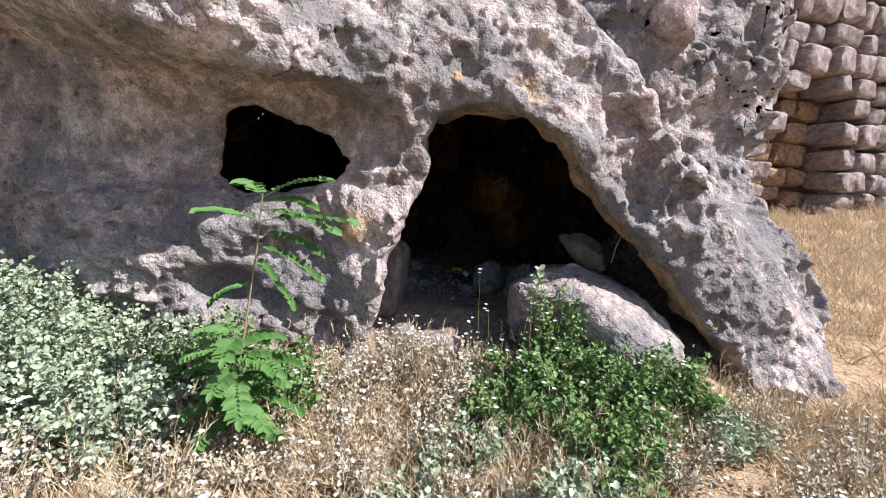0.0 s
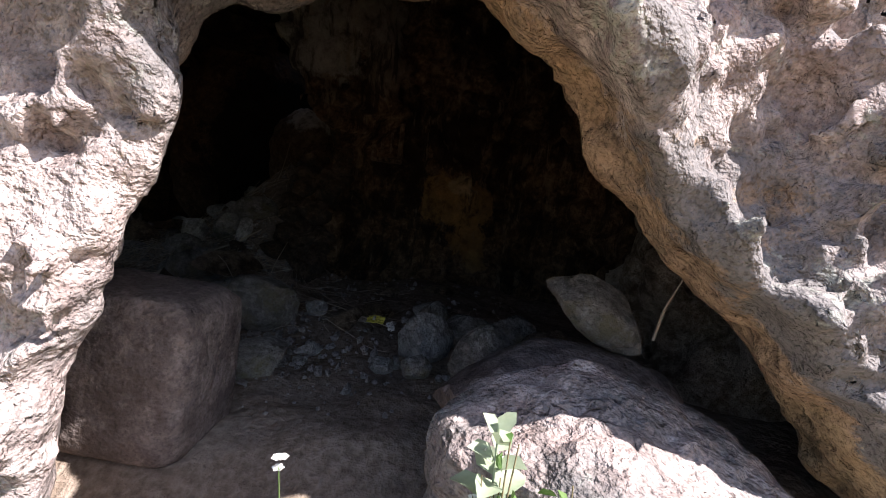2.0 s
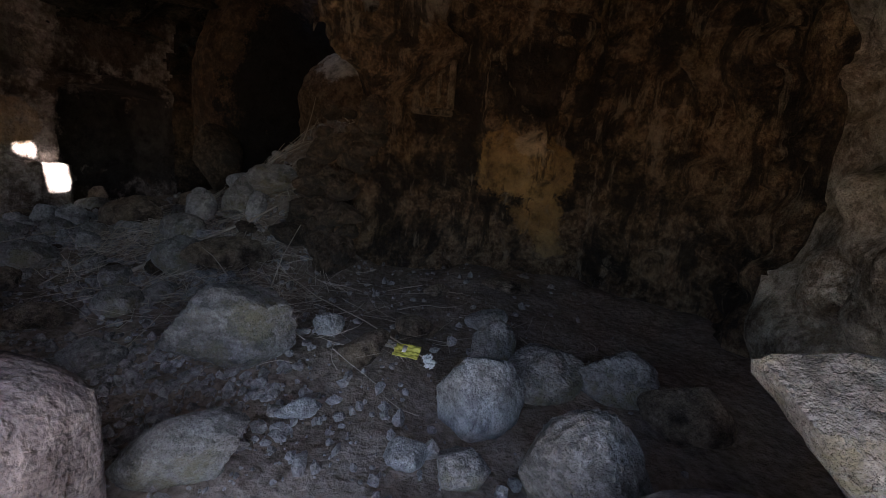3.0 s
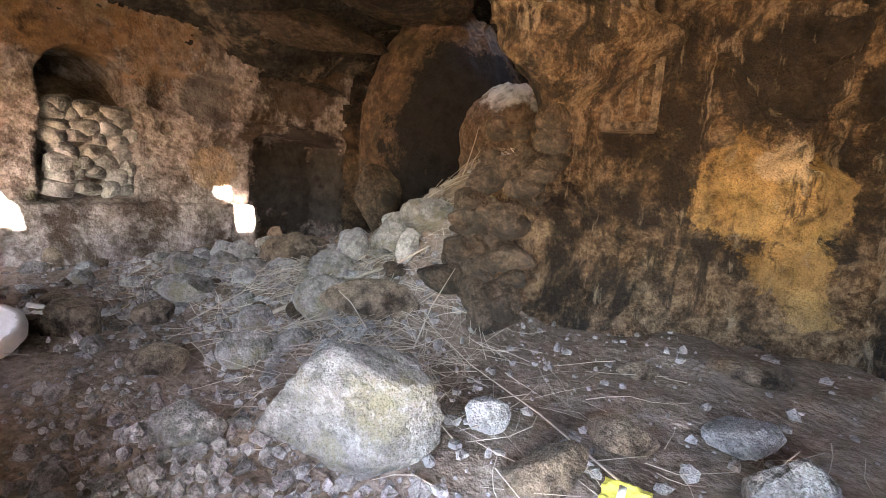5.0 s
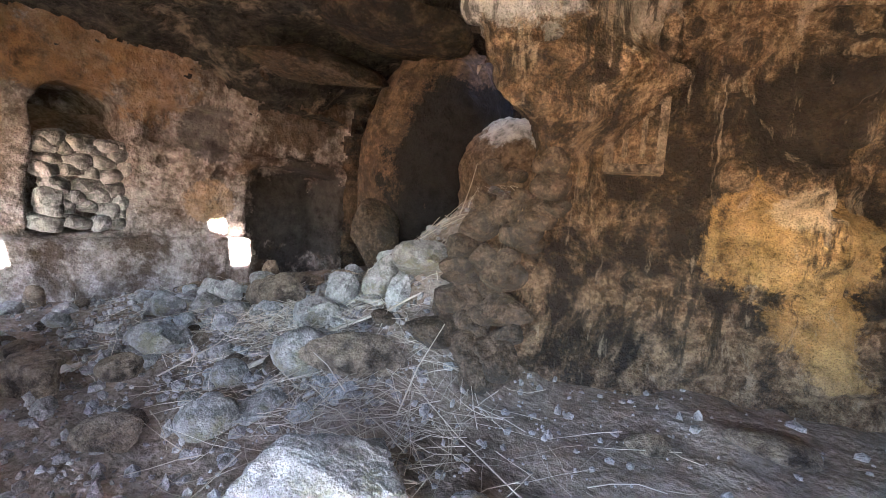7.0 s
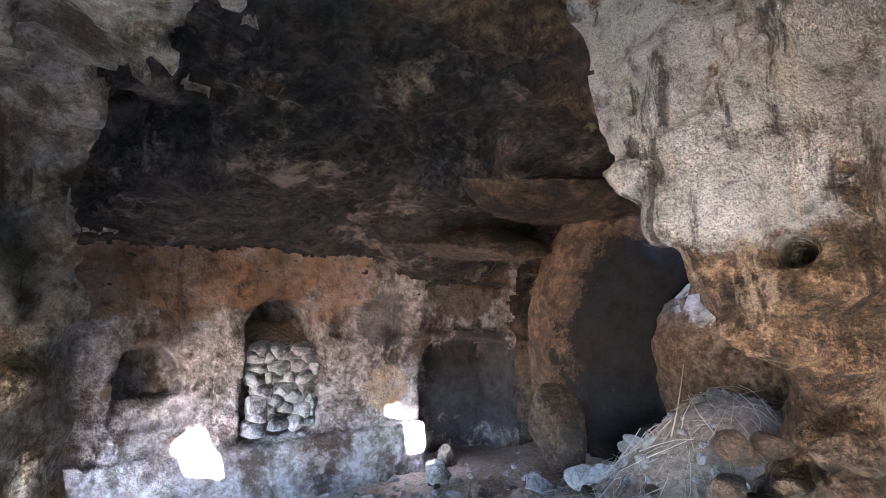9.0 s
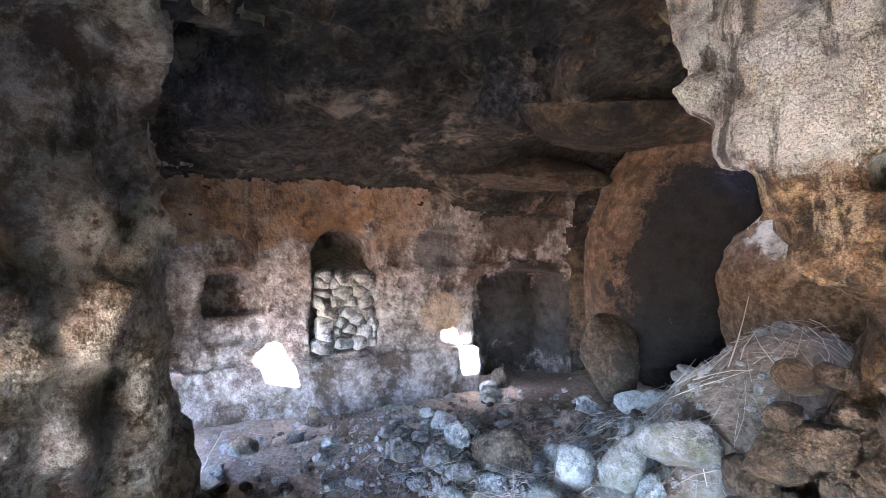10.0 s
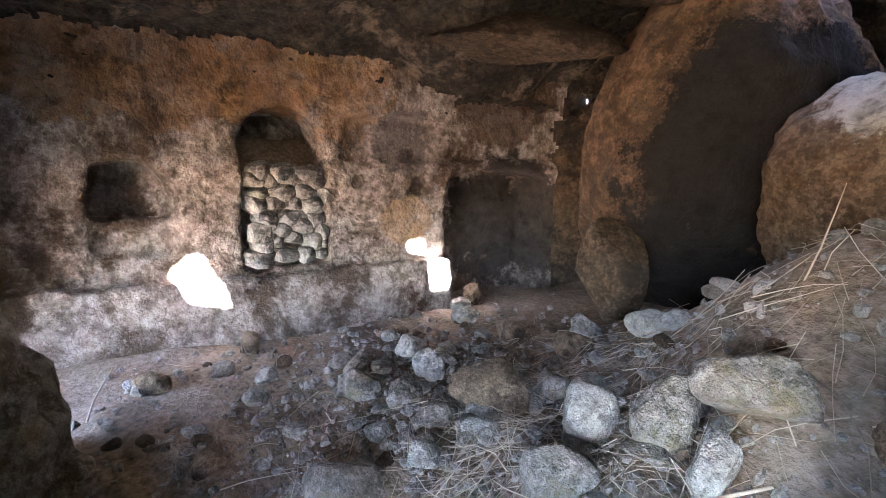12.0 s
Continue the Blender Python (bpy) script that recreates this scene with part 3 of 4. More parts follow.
def spread(lo, hi, fine, far):
    a = np.arange(lo, hi, fine)
    g = np.cumsum(fine * 1.22 ** np.arange(1, 60))
    g = g[g < far]
    return np.concatenate([lo - g[::-1], a, hi + g])


sheet("ground", spread(-5, 15, 0.1, 900), spread(-3, 14, 0.1, 900), lambda x, y: outside_height(x, y) - 0.6 * step(y, 3.75, 4.1) * (x < 2.6) * (x > -6.3) * (y < 11), M_GROUND, "dry straw-coloured earth slope below the cliff", "ground")
sheet("floor", np.arange(-6.3, 2.8, 0.035), np.arange(3.3, 11.2, 0.035), floor_height, M_FLOOR, "dusty grey-brown cave floor strewn with rubble", "floor")

# ---- helpers for things ----
def link(name, me, material, parent=None, label=""):
    ob = new(name, me)
    if material and not me.materials:
        me.materials.append(material)
    if parent:
        ob.parent = parent
    return tagged(ob, label)


def part(name, bm, material, parent, label=""):
    me = bpy.data.meshes.new(name)
    bm.to_mesh(me)
    bm.free()
    for p in me.polygons:
        p.use_smooth = True
    return link(name, me, material, parent, label)


def sphere_points(level):
    bm = bmesh.new()
    bmesh.ops.create_icosphere(bm, subdivisions=level, radius=1)
    v = np.array([x.co for x in bm.verts])
    f = np.array([[x.index for x in y.verts] for y in bm.faces])
    bm.free()
    return v / np.linalg.norm(v, axis=1, keepdims=True), f


SPHERES = {k: sphere_points(k) for k in (2, 3, 4, 5)}


def waves(p, rng, freq, count=7):
    out = np.zeros(len(p))
    for _ in range(count):
        k = rng.normal(size=3)
        out += np.sin(p @ (k / np.linalg.norm(k) * freq * rng.uniform(0.6, 1.5)) + rng.uniform(0, 6.28))
    return out / count


def stone_shape(seed, level=3, facets=16, low=0.62, worn=0.10):
    """A broken stone of unit size: a ball cut by planes, with worn edges and pocked faces."""
    rng = np.random.default_rng(seed)
    u, f = SPHERES[level]
    r = np.ones(len(u))
    for _ in range(facets):
        n = rng.normal(size=3)
        n /= np.linalg.norm(n)
        d = u @ n
        cut = np.where(d > 0.05, rng.uniform(low, 0.97) / np.maximum(d, 0.05), 9)
        h = np.clip(0.5 + 0.5 * (cut - r) / worn, 0, 1)
        r = cut * (1 - h) + r * h - worn * h * (1 - h)
    r = r + 0.05 * waves(u, rng, 4) + 0.03 * waves(u, rng, 10) + (0.045 * waves(u, rng, 22) + 0.03 * waves(u, rng, 45) if level > 3 else 0)
    return u * r[:, None], f


def stone(name, at, half, turn=(0, 0, 0), seed=1, material=None, label="", category="rock", level=3, facets=16, low=0.62, worn=0.10, group="", parent=None, box=1.0):
    v, f = stone_shape(seed, level, facets, low, worn)
    if box < 1:
        v = np.sign(v) * np.abs(v) ** box
    ob = link(name, mesh_of(name, v * np.array(half), f), material or M_STONE, parent)
    ob.data.set_sharp_from_angle(angle=radians(22))
    ob.matrix_world = pose(*at, *turn)
    if parent is None:
        tagged(ob, label, category, group)
    return ob


def on_floor(x, y):
    return float(floor_height(np.array([x]), np.array([y]))[0])


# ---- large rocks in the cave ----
# brown rock with near-black patches on its front and foot
M_DARK = rock_material("dark_faced_boulder", (0.055, 0.035, 0.023), (0.10, 0.062, 0.038), (0.18, 0.115, 0.072), stain=(0.04, 0.03, 0.022), stain_amount=0.45, pits=False, bump=0.7, patches=(((0.3, -0.6, 0.25), 0.95, (0.009, 0.0085, 0.009), 0.97), ((0.1, -0.5, -0.9), 0.75, (0.009, 0.0085, 0.009), 0.95)))
stone("boulder", (-2.25, 9.45, 1.45), (1.05, 0.7, 1.75), (8, 12, 20), 3, M_DARK, "huge boulder with a near-black face leaning under the cave roof", "boulder", 5, 12, 0.75, 0.25)
stone("boulder", (-1.12, 8.85, 1.25), (0.62, 0.5, 0.85), (0, 18, -10), 8, M_SKYLIT_TOP, "brown fallen boulder on an earth mound, skylight painted pale on its pitted top", "boulder", 5, 14, 0.7, 0.15)
stone("stone_block", (-2.5, 8.5, 0.60), (0.30, 0.27, 0.5), (0, 0, 30), 14, M_BROWN, "wedge-shaped brown block standing before the great boulder", "rock", 4, 9, 0.55, 0.05)
stone("ceiling_slab", (-3.6, 8.55, 2.52), (0.95, 0.75, 0.26), (12, 10, 30), 21, M_BROWN, "brown rock slab split from the cave ceiling", "rock slab", 5, 9, 0.45, 0.02)
stone("ceiling_slab", (-2.3, 8.3, 2.85), (0.9, 0.6, 0.22), (-8, 6, 60), 22, M_BACK, "dark rock slab hanging from the cave ceiling", "rock slab", 5, 9, 0.45, 0.02)

# rubble piled at the foot of the east pier
heap = random.Random(17)
for k in range(44):
    u = (k + heap.random()) / 44
    z = 0.02 + 1.22 * u
    edge = float(np.interp(z, PIER_Z, PIER_X))
    x = edge + heap.uniform(-0.1, 0.55) * (1 - 0.45 * u)
    y = 6.72 + heap.uniform(-0.14, 0.06) + 0.1 * u - 0.1 * (1 - u)
    r = heap.uniform(0.09, 0.165) * (1 - 0.3 * u)
    stone("pile_rock", (x, y, z), (r * heap.uniform(1.0, 1.45), r, r * heap.uniform(0.65, 0.95)), (heap.uniform(-25, 25), heap.uniform(-25, 25), heap.uniform(0, 180)), 40 + k, M_BROWN, "lumpy brown rubble stone heaped against the pier", "rock", 4, 12, 0.6, 0.07, "rubble at the pier")
for k in range(190):
    if k < 110:
        x, y = heap.uniform(-4.6, -0.9), heap.uniform(5.2, 8.2)
    else:
        t = heap.random()
        x, y = -4.0 + 2.9 * t + heap.gauss(0, 0.28), 7.4 - 1.2 * t + heap.gauss(0, 0.35)
    r = 0.035 + 0.075 * heap.random() ** 2
    stone("small_rock", (x, y, on_floor(x, y) + r * 0.35), (r * heap.uniform(1, 1.6), r, r * heap.uniform(0.55, 0.85)), (heap.uniform(-20, 20), heap.uniform(-20, 20), heap.uniform(0, 180)), 1200 + k, heap.choice((M_STONE, M_CHALK, M_CHALK, M_BROWN)), "small broken stone lying on the dusty cave floor", "rock", 3, 10, 0.5, 0.02, "stones on the cave floor")

# stones that lie on the cave floor: x, y, half sizes, turn, pale or brown
PALE = "pale grey broken stone lying on the dusty cave floor"
TAN = "brown weathered stone lying on the dusty cave floor"
for k, (x, y, a, b, h, rz, kind, lab) in enumerate((
        (-0.56, 5.31, 0.39, 0.29, 0.24, 35, 0, "large pale boulder with a greenish lower edge on the floor"),
        (-0.17, 5.60, 0.09, 0.08, 0.085, 10, 0, ""), (-1.12, 6.30, 0.32, 0.17, 0.13, 40, 1, "long brown stone lying among straw"),
        (-1.72, 6.60, 0.19, 0.15, 0.14, 20, 0, ""), (-1.76, 6.95, 0.15, 0.12, 0.19, 10, 0, ""), (-1.46, 7.02, 0.15, 0.13, 0.20, 60, 0, "upright pale stone beside the earth mound"),
        (-1.20, 7.18, 0.27, 0.2, 0.17, 25, 0, "pale boulder at the edge of the earth mound"), (-1.22, 6.85, 0.09, 0.1, 0.17, 0, 0, ""),
        (-2.38, 5.98, 0.21, 0.16, 0.13, 15, 0, "blocky pale stone on the cave floor"), (-2.36, 6.95, 0.27, 0.18, 0.19, 30, 1, "angular brown and grey stone on the floor"),
        (-3.34, 7.08, 0.13, 0.11, 0.12, 50, 0, ""), (-3.15, 6.52, 0.17, 0.12, 0.10, 5, 0, ""), (-2.78, 6.60, 0.12, 0.1, 0.11, 70, 0, ""),
        (-2.95, 6.95, 0.13, 0.12, 0.13, 20, 0, ""), (-2.12, 7.18, 0.10, 0.1, 0.12, 40, 0, ""), (-4.62, 6.28, 0.12, 0.1, 0.13, 10, 1, ""),
        (-4.22, 8.42, 0.13, 0.11, 0.11, 0, 0, "pale round stone in the light at the pier foot"), (-4.2, 8.62, 0.14, 0.1, 0.17, 30, 1, ""),
        (-1.46, 6.22, 0.18, 0.15, 0.15, 15, 0, "squarish pale stone on the straw"), (-2.42, 5.40, 0.20, 0.17, 0.14, 0, 1, "dark rounded stone beside a cloth"),
        (-1.72, 5.95, 0.10, 0.09, 0.1, 30, 0, ""), (-2.05, 6.15, 0.10, 0.08, 0.08, 60, 0, ""), (-2.28, 6.35, 0.09, 0.09, 0.08, 15, 0, ""),
        (-1.04, 5.02, 0.15, 0.10, 0.09, 20, 0, ""), (-0.28, 4.55, 0.22, 0.15, 0.12, 15, 0, "flat pale slab stone just inside the cave mouth"),
        (-2.65, 4.98, 0.18, 0.15, 0.16, 40, 1, "rounded brown stone at the west pier foot"), (-2.75, 5.15, 0.15, 0.13, 0.12, 70, 1, ""), (-2.45, 4.85, 0.16, 0.14, 0.12, 5, 1, ""),
        (-2.62, 5.32, 0.15, 0.12, 0.10, 0, 1, ""), (-1.35, 5.55, 0.13, 0.1, 0.10, 50, 0, ""), (-1.6, 5.3, 0.14, 0.11, 0.08, 20, 1, ""), (-2.25, 5.7, 0.12, 0.1, 0.09, 80, 1, ""),
        (-3.7, 8.0, 0.16, 0.12, 0.09, 10, 0, ""), (-3.0, 7.9, 0.22, 0.14, 0.12, 25, 1, ""), (-2.5, 8.1, 0.14, 0.1, 0.1, 0, 0, ""), (-3.9, 7.3, 0.16, 0.12, 0.08, 45, 1, ""),
        (-2.35, 7.75, 0.18, 0.12, 0.09, 45, 1, ""), (-1.95, 7.9, 0.14, 0.1, 0.11, 5, 0, ""), (-3.6, 6.0, 0.10, 0.08, 0.08, 5, 0, ""), (-4.2, 5.5, 0.16, 0.12, 0.1, 35, 1, ""), (-3.1, 5.6, 0.1, 0.09, 0.07, 5, 1, ""),
        (0.72, 5.50, 0.17, 0.13, 0.13, 60, 0, ""), (0.98, 5.28, 0.20, 0.16, 0.16, 20, 0, ""), (0.66, 5.0, 0.22, 0.17, 0.19, 35, 0, "jagged pale rock in the pile inside the mouth"),
        (1.0, 4.55, 0.20, 0.16, 0.26, 0, 0, "rounded pale rock in the pile inside the mouth"), (0.62, 4.62, 0.10, 0.09, 0.09, 0, 0, ""), (0.42, 4.7, 0.09, 0.07, 0.06, 40, 0, ""), (1.3, 5.3, 0.2, 0.15, 0.15, 0, 0, ""), (1.55, 5.1, 0.2, 0.17, 0.15, 0, 1, ""),
        (-0.05, 4.92, 0.1, 0.06, 0.05, 30, 0, ""), (0.1, 5.35, 0.16, 0.1, 0.08, 60, 1, ""), (0.3, 5.75, 0.16, 0.13, 0.07, 10, 1, ""), (0.72, 6.0, 0.18, 0.14, 0.09, 80, 0, ""), (0.35, 6.5, 0.1, 0.08, 0.05, 0, 1, ""), (0.9, 6.8, 0.22, 0.16, 0.06, 0, 1, ""))):
    stone("rock", (x, y, on_floor(x, y) + h * 0.55), (a, b, h), (k * 13 % 25 - 12, k * 29 % 21 - 10, rz), 100 + k, (M_CHALK if k % 3 == 1 else M_STONE, M_HEAP)[kind], lab or (PALE, TAN)[kind], "rock", 5 if a > 0.3 else 4, 12, 0.58, 0.06 if a > 0.3 else 0.025, "stones on the cave floor")

# ---- stones of the cave mouth ----
stone("slab_stone", (-0.56, 4.0, 0.15), (0.36, 0.24, 0.325), (0, 3, -6), 61, M_DUSK, "upright rounded slab stone leaning at the cave mouth jamb", "rock", 4, 9, 0.85, 0.03, box=0.3)
stone("sill_boulder", (1.28, 3.42, 0.0), (0.66, 0.46, 0.46), (0, 14, -8), 62, M_CLIFF, "rough grey-pink boulder lying across the cave mouth", "boulder", 5, 12, 0.7, 0.1)
stone("flat_boulder", (1.3, 4.05, 0.06), (0.66, 0.36, 0.30), (0, 5, 12), 63, M_DUSK, "flat worn boulder behind the cave sill", "boulder", 4, 10, 0.7, 0.1)
stone("tilted_rock", (1.42, 4.18, 0.50), (0.275, 0.155, 0.14), (8, 28, -25), 64, M_STONE, "oblong pale rock tilted on the rock pile", "rock", 4, 12, 0.65, 0.06)
stone("foot_stone", (-0.15, 3.42, -0.25), (0.16, 0.14, 0.16), (0, 0, 30), 65, M_STONE, "small pale stone below the upright slab", "rock", 3)
stone("foot_stone", (0.15, 3.4, -0.28), (0.22, 0.16, 0.15), (0, 0, 10), 66, M_CLIFF, "rough stone on the ground before the cave sill", "rock", 4)

stone("wedged_block", (2.0, 4.3, 2.62), (0.24, 0.2, 0.2), (5, 12, 20), 71, M_MASON, "loose squared stone block wedged in a cliff cleft", "rock", 4, 9, 0.55, 0.02, box=0.7)

# ---- stones that wall up the niche ----
fill = tagged(new("rubble_fill"), "loose dry-stacked pale stones walling up an arched niche", "stone wall")
fill.location = (-5.1, 6.82, 0.46)
rng = random.Random(5)
z, row = 0.50, 0
while z < 1.36:
    y = 6.48 + (0.05 if row % 2 else 0.0)
    tall = rng.uniform(0.09, 0.15)
    while y < 7.14:
        w = min(rng.uniform(0.11, 0.25), 7.2 - y)
        c = y + w / 2
        x = WALL_A[0] + WALL_S * (c - WALL_A[1]) - 0.13 + rng.uniform(-0.035, 0.035)
        v, f = stone_shape(300 + rng.randrange(900), 3, 11, 0.55, 0.02)
        v = np.sign(v) * np.abs(v) ** 0.62
        ob = link("stone", mesh_of("stone", v * np.array((0.14, w * rng.uniform(0.5, 0.66), tall * rng.uniform(0.52, 0.82))), f), M_CHALK, fill)
        ob.data.set_sharp_from_angle(angle=radians(22))
        ob.matrix_parent_inverse = Matrix.Translation((5.1, -6.82, -0.46))
        ob.matrix_basis = pose(x, c, z + tall / 2 + rng.uniform(-0.03, 0.03), rng.uniform(-20, 20), rng.uniform(-10, 10), 16 + rng.uniform(-15, 15))
        y += w
    z += tall * 0.93
    row += 1
bm = bmesh.new()
bmesh.ops.create_grid(bm, x_segments=10, y_segments=10, size=0.5)
for v in bm.verts:
    u, w = v.co.x + 0.5, v.co.y + 0.5
    yy = 6.46 + 0.72 * w
    v.co = (WALL_A[0] + WALL_S * (yy - WALL_A[1]) - 0.10 - 0.5 * u, yy, 1.36 + 0.34 * u + 0.02 * math.sin(9 * w + 5 * u))
heap = part("backfill", bm, M_FLOOR, fill, "grey earth heaped behind the stones")
heap.matrix_parent_inverse = Matrix.Translation((5.1, -6.82, -0.46))

# ---- carved panel on the east wall ----
def beam(bm, lo, hi, bevel=0.01):
    r = bmesh.ops.create_cube(bm, size=1)
    for v in r["verts"]:
        v.co = [a + (c + 0.5) * (b - a) for a, b, c in zip(lo, hi, v.co)]
    bmesh.ops.bevel(bm, geom=list({e for v in r["verts"] for e in v.link_edges}), offset=bevel, segments=2, affect="EDGES")


panel = tagged(new("carved_panel"), "weathered door-shaped relief panel carved in the cave wall", "relief", kind="structure")
_, face, _, _, _, _ = scene.ray_cast(bpy.context.evaluated_depsgraph_get(), (0.13, 5.8, 1.5), (0, 1, 0))
panel.location = (0.13, min(face.y, 7.3) - 0.06, 1.3)
for x0, x1, z0, z1, d in ((-0.17, -0.12, 0.0, 0.36, 0.05), (0.12, 0.17, 0.0, 0.36, 0.05), (-0.17, 0.17, 0.36, 0.41, 0.07), (-0.17, 0.17, -0.05, 0.0, 0.08), (-0.07, -0.04, 0.04, 0.3, 0.035), (0.03, 0.06, 0.04, 0.3, 0.035), (-0.10, 0.09, 0.29, 0.32, 0.035)):
    bm = bmesh.new()
    beam(bm, (x0, -d, z0), (x1, 0.12, z1))
    part("moulding", bm, M_HEAP, panel)
bm = bmesh.new()
beam(bm, (-0.16, 0.0, 0.0), (0.16, 0.2, 0.37))
part("back_panel", bm, M_WALL, panel)

# ---- masonry wall on the hill ----
masonry = tagged(new("masonry_wall"), "old ruined wall of rough pinkish stone blocks on the slope", "stone wall")
WALL_START, WALL_DIR = Vector((5.1, 8.5, 0.0)), Vector((0.985, 0.174, 0)).normalized()
masonry.location = WALL_START
bm = bmesh.new()
beam(bm, (0.0, 1.05, -1.0), (4.2, 2.2, 8.4), 0.05)
core = part("core", bm, M_ORANGE, masonry)
ang = math.degrees(math.atan2(WALL_DIR.y, WALL_DIR.x))
core.rotation_euler = (0, 0, radians(ang))
BLOCKS = []
for k in range(16):
    v, f = stone_shape(700 + k, 3, 14, 0.66, 0.02)
    q = np.sign(v) * np.abs(v) ** 0.4
    q = q / np.abs(q).max(0) * (1 + 0.09 * waves(v, np.random.default_rng(k), 4)[:, None] + 0.06 * waves(v, np.random.default_rng(k + 50), 12)[:, None])
    BLOCKS.append(mesh_of("block", q * 0.5, f))
    BLOCKS[-1].materials.append(M_MASON)
    BLOCKS[-1].set_sharp_from_angle(angle=radians(35))
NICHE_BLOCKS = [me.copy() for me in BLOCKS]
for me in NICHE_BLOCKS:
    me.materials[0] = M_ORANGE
rng = random.Random(9)
z = 0.3
while z < 8.2:
    tall = rng.uniform(0.34, 0.6)
    s = rng.uniform(-0.4, 0.0)
    while s < 4.15:
        w = min(rng.uniform(0.34, 0.72), 4.55 - s)
        mid = z + tall / 2
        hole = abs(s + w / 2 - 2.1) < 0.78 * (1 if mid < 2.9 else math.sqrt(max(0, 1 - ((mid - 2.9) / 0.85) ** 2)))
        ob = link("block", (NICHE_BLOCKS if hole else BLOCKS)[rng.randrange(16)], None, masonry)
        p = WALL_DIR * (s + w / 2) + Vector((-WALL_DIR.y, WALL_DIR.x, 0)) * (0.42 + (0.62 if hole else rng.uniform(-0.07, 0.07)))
        ob.matrix_basis = pose(p.x, p.y, mid + rng.uniform(-0.05, 0.05), rng.uniform(-6, 6), rng.uniform(-9, 9), ang + rng.uniform(-9, 9)) @ Matrix.Diagonal((w * rng.uniform(0.92, 1.0), rng.uniform(0.8, 0.95), tall * rng.uniform(0.9, 1.04), 1))
        s += w
    z += tall

# ---- plants ----
def leaf_material(name, dark, light, rough=0.6, through=0.25):
    m, nt, b, co = blank(name, rough)
    g = nt.nodes.new("ShaderNodeNewGeometry")
    col = ramp(nt, g.outputs["Random Per Island"], [(0.0, dark), (0.6, tuple((a + c) / 2 for a, c in zip(dark, light))), (1.0, light)])
    col = mix(nt, curve(nt, noise_tex(nt, co, 40, 4), 0.35, 0.7, 0, 0.35), col, light)
    nt.links.new(col, b.inputs["Base Color"])
    t = nt.nodes.new("ShaderNodeBsdfTranslucent")
    nt.links.new(col, t.inputs[0])
    mx = nt.nodes.new("ShaderNodeMixShader")
    mx.inputs[0].default_value = through
    nt.links.new(b.outputs[0], mx.inputs[1])
    nt.links.new(t.outputs[0], mx.inputs[2])
    nt.links.new(mx.outputs[0], nt.nodes["Material Output"].inputs[0])
    return m


M_SAGE = leaf_material("grey_green_leaf", (0.15, 0.21, 0.11), (0.48, 0.54, 0.40))
M_GREEN = leaf_material("green_leaf", (0.05, 0.11, 0.025), (0.22, 0.33, 0.12))
M_LOCUST = leaf_material("bright_locust_leaf", (0.05, 0.12, 0.03), (0.13, 0.26, 0.07))
M_STRAW = leaf_material("dry_straw", (0.30, 0.20, 0.11), (0.66, 0.54, 0.36), 0.7, 0.15)
M_ASH = leaf_material("withered_leaf", (0.26, 0.22, 0.15), (0.56, 0.51, 0.42), 0.8, 0.15)
M_PETAL = leaf_material("white_petal", (0.68, 0.68, 0.64), (0.85, 0.85, 0.82))
M_STEM = leaf_material("plant_stem", (0.16, 0.13, 0.07), (0.30, 0.25, 0.14), 0.7, 0.05)
M_TWIG = leaf_material("dry_twig", (0.30, 0.245, 0.18), (0.60, 0.52, 0.42), 0.8, 0.0)


def unit(v):
    return v / (np.linalg.norm(v, axis=-1, keepdims=True) + 1e-9)


def leaf_quads(P, D, N, L, W, fold=0.25):
    """Folded pointed leaves: two quads on a midrib for each row."""
    D, N = unit(D), unit(N)
    S = unit(np.cross(D, N))
    N = np.cross(S, D)
    L, W = L[:, None], W[:, None]
    up = N * W * fold
    v = np.stack([P, P + D * L * 0.3 + S * W * 0.5 + up, P + D * L * 0.75 + S * W * 0.38 + up, P + D * L - N * L * 0.12, P + D * L * 0.75 - S * W * 0.38 + up, P + D * L * 0.3 - S * W * 0.5 + up], 1)
    k = np.arange(len(P))[:, None] * 6
    return v.reshape(-1, 3), np.concatenate([k + [0, 1, 2, 3], k + [0, 3, 4, 5]])


def blade_quads(P, D, L, W, bend, rng, n=3):
    """Narrow bent strips, as grass blades."""
    D = unit(D)
    S = unit(np.cross(D, rng.normal(size=D.shape)))
    B = unit(np.cross(S, D))
    rows = []
    for i in range(n + 1):
        t = i / n
        c = P + D * (L * t)[:, None] + B * (L * bend * t * t)[:, None] - np.array((0, 0, 1)) * (L * np.abs(bend) * 0.5 * t * t)[:, None]
        w = (W * (1 - 0.85 * t))[:, None] * 0.5
        rows += [c - S * w, c + S * w]
    v = np.stack(rows, 1)
    m = 2 * (n + 1)
    k = np.arange(len(P))[:, None] * m
    return v.reshape(-1, 3), np.concatenate([k + [2 * i, 2 * i + 1, 2 * i + 3, 2 * i + 2] for i in range(n)])


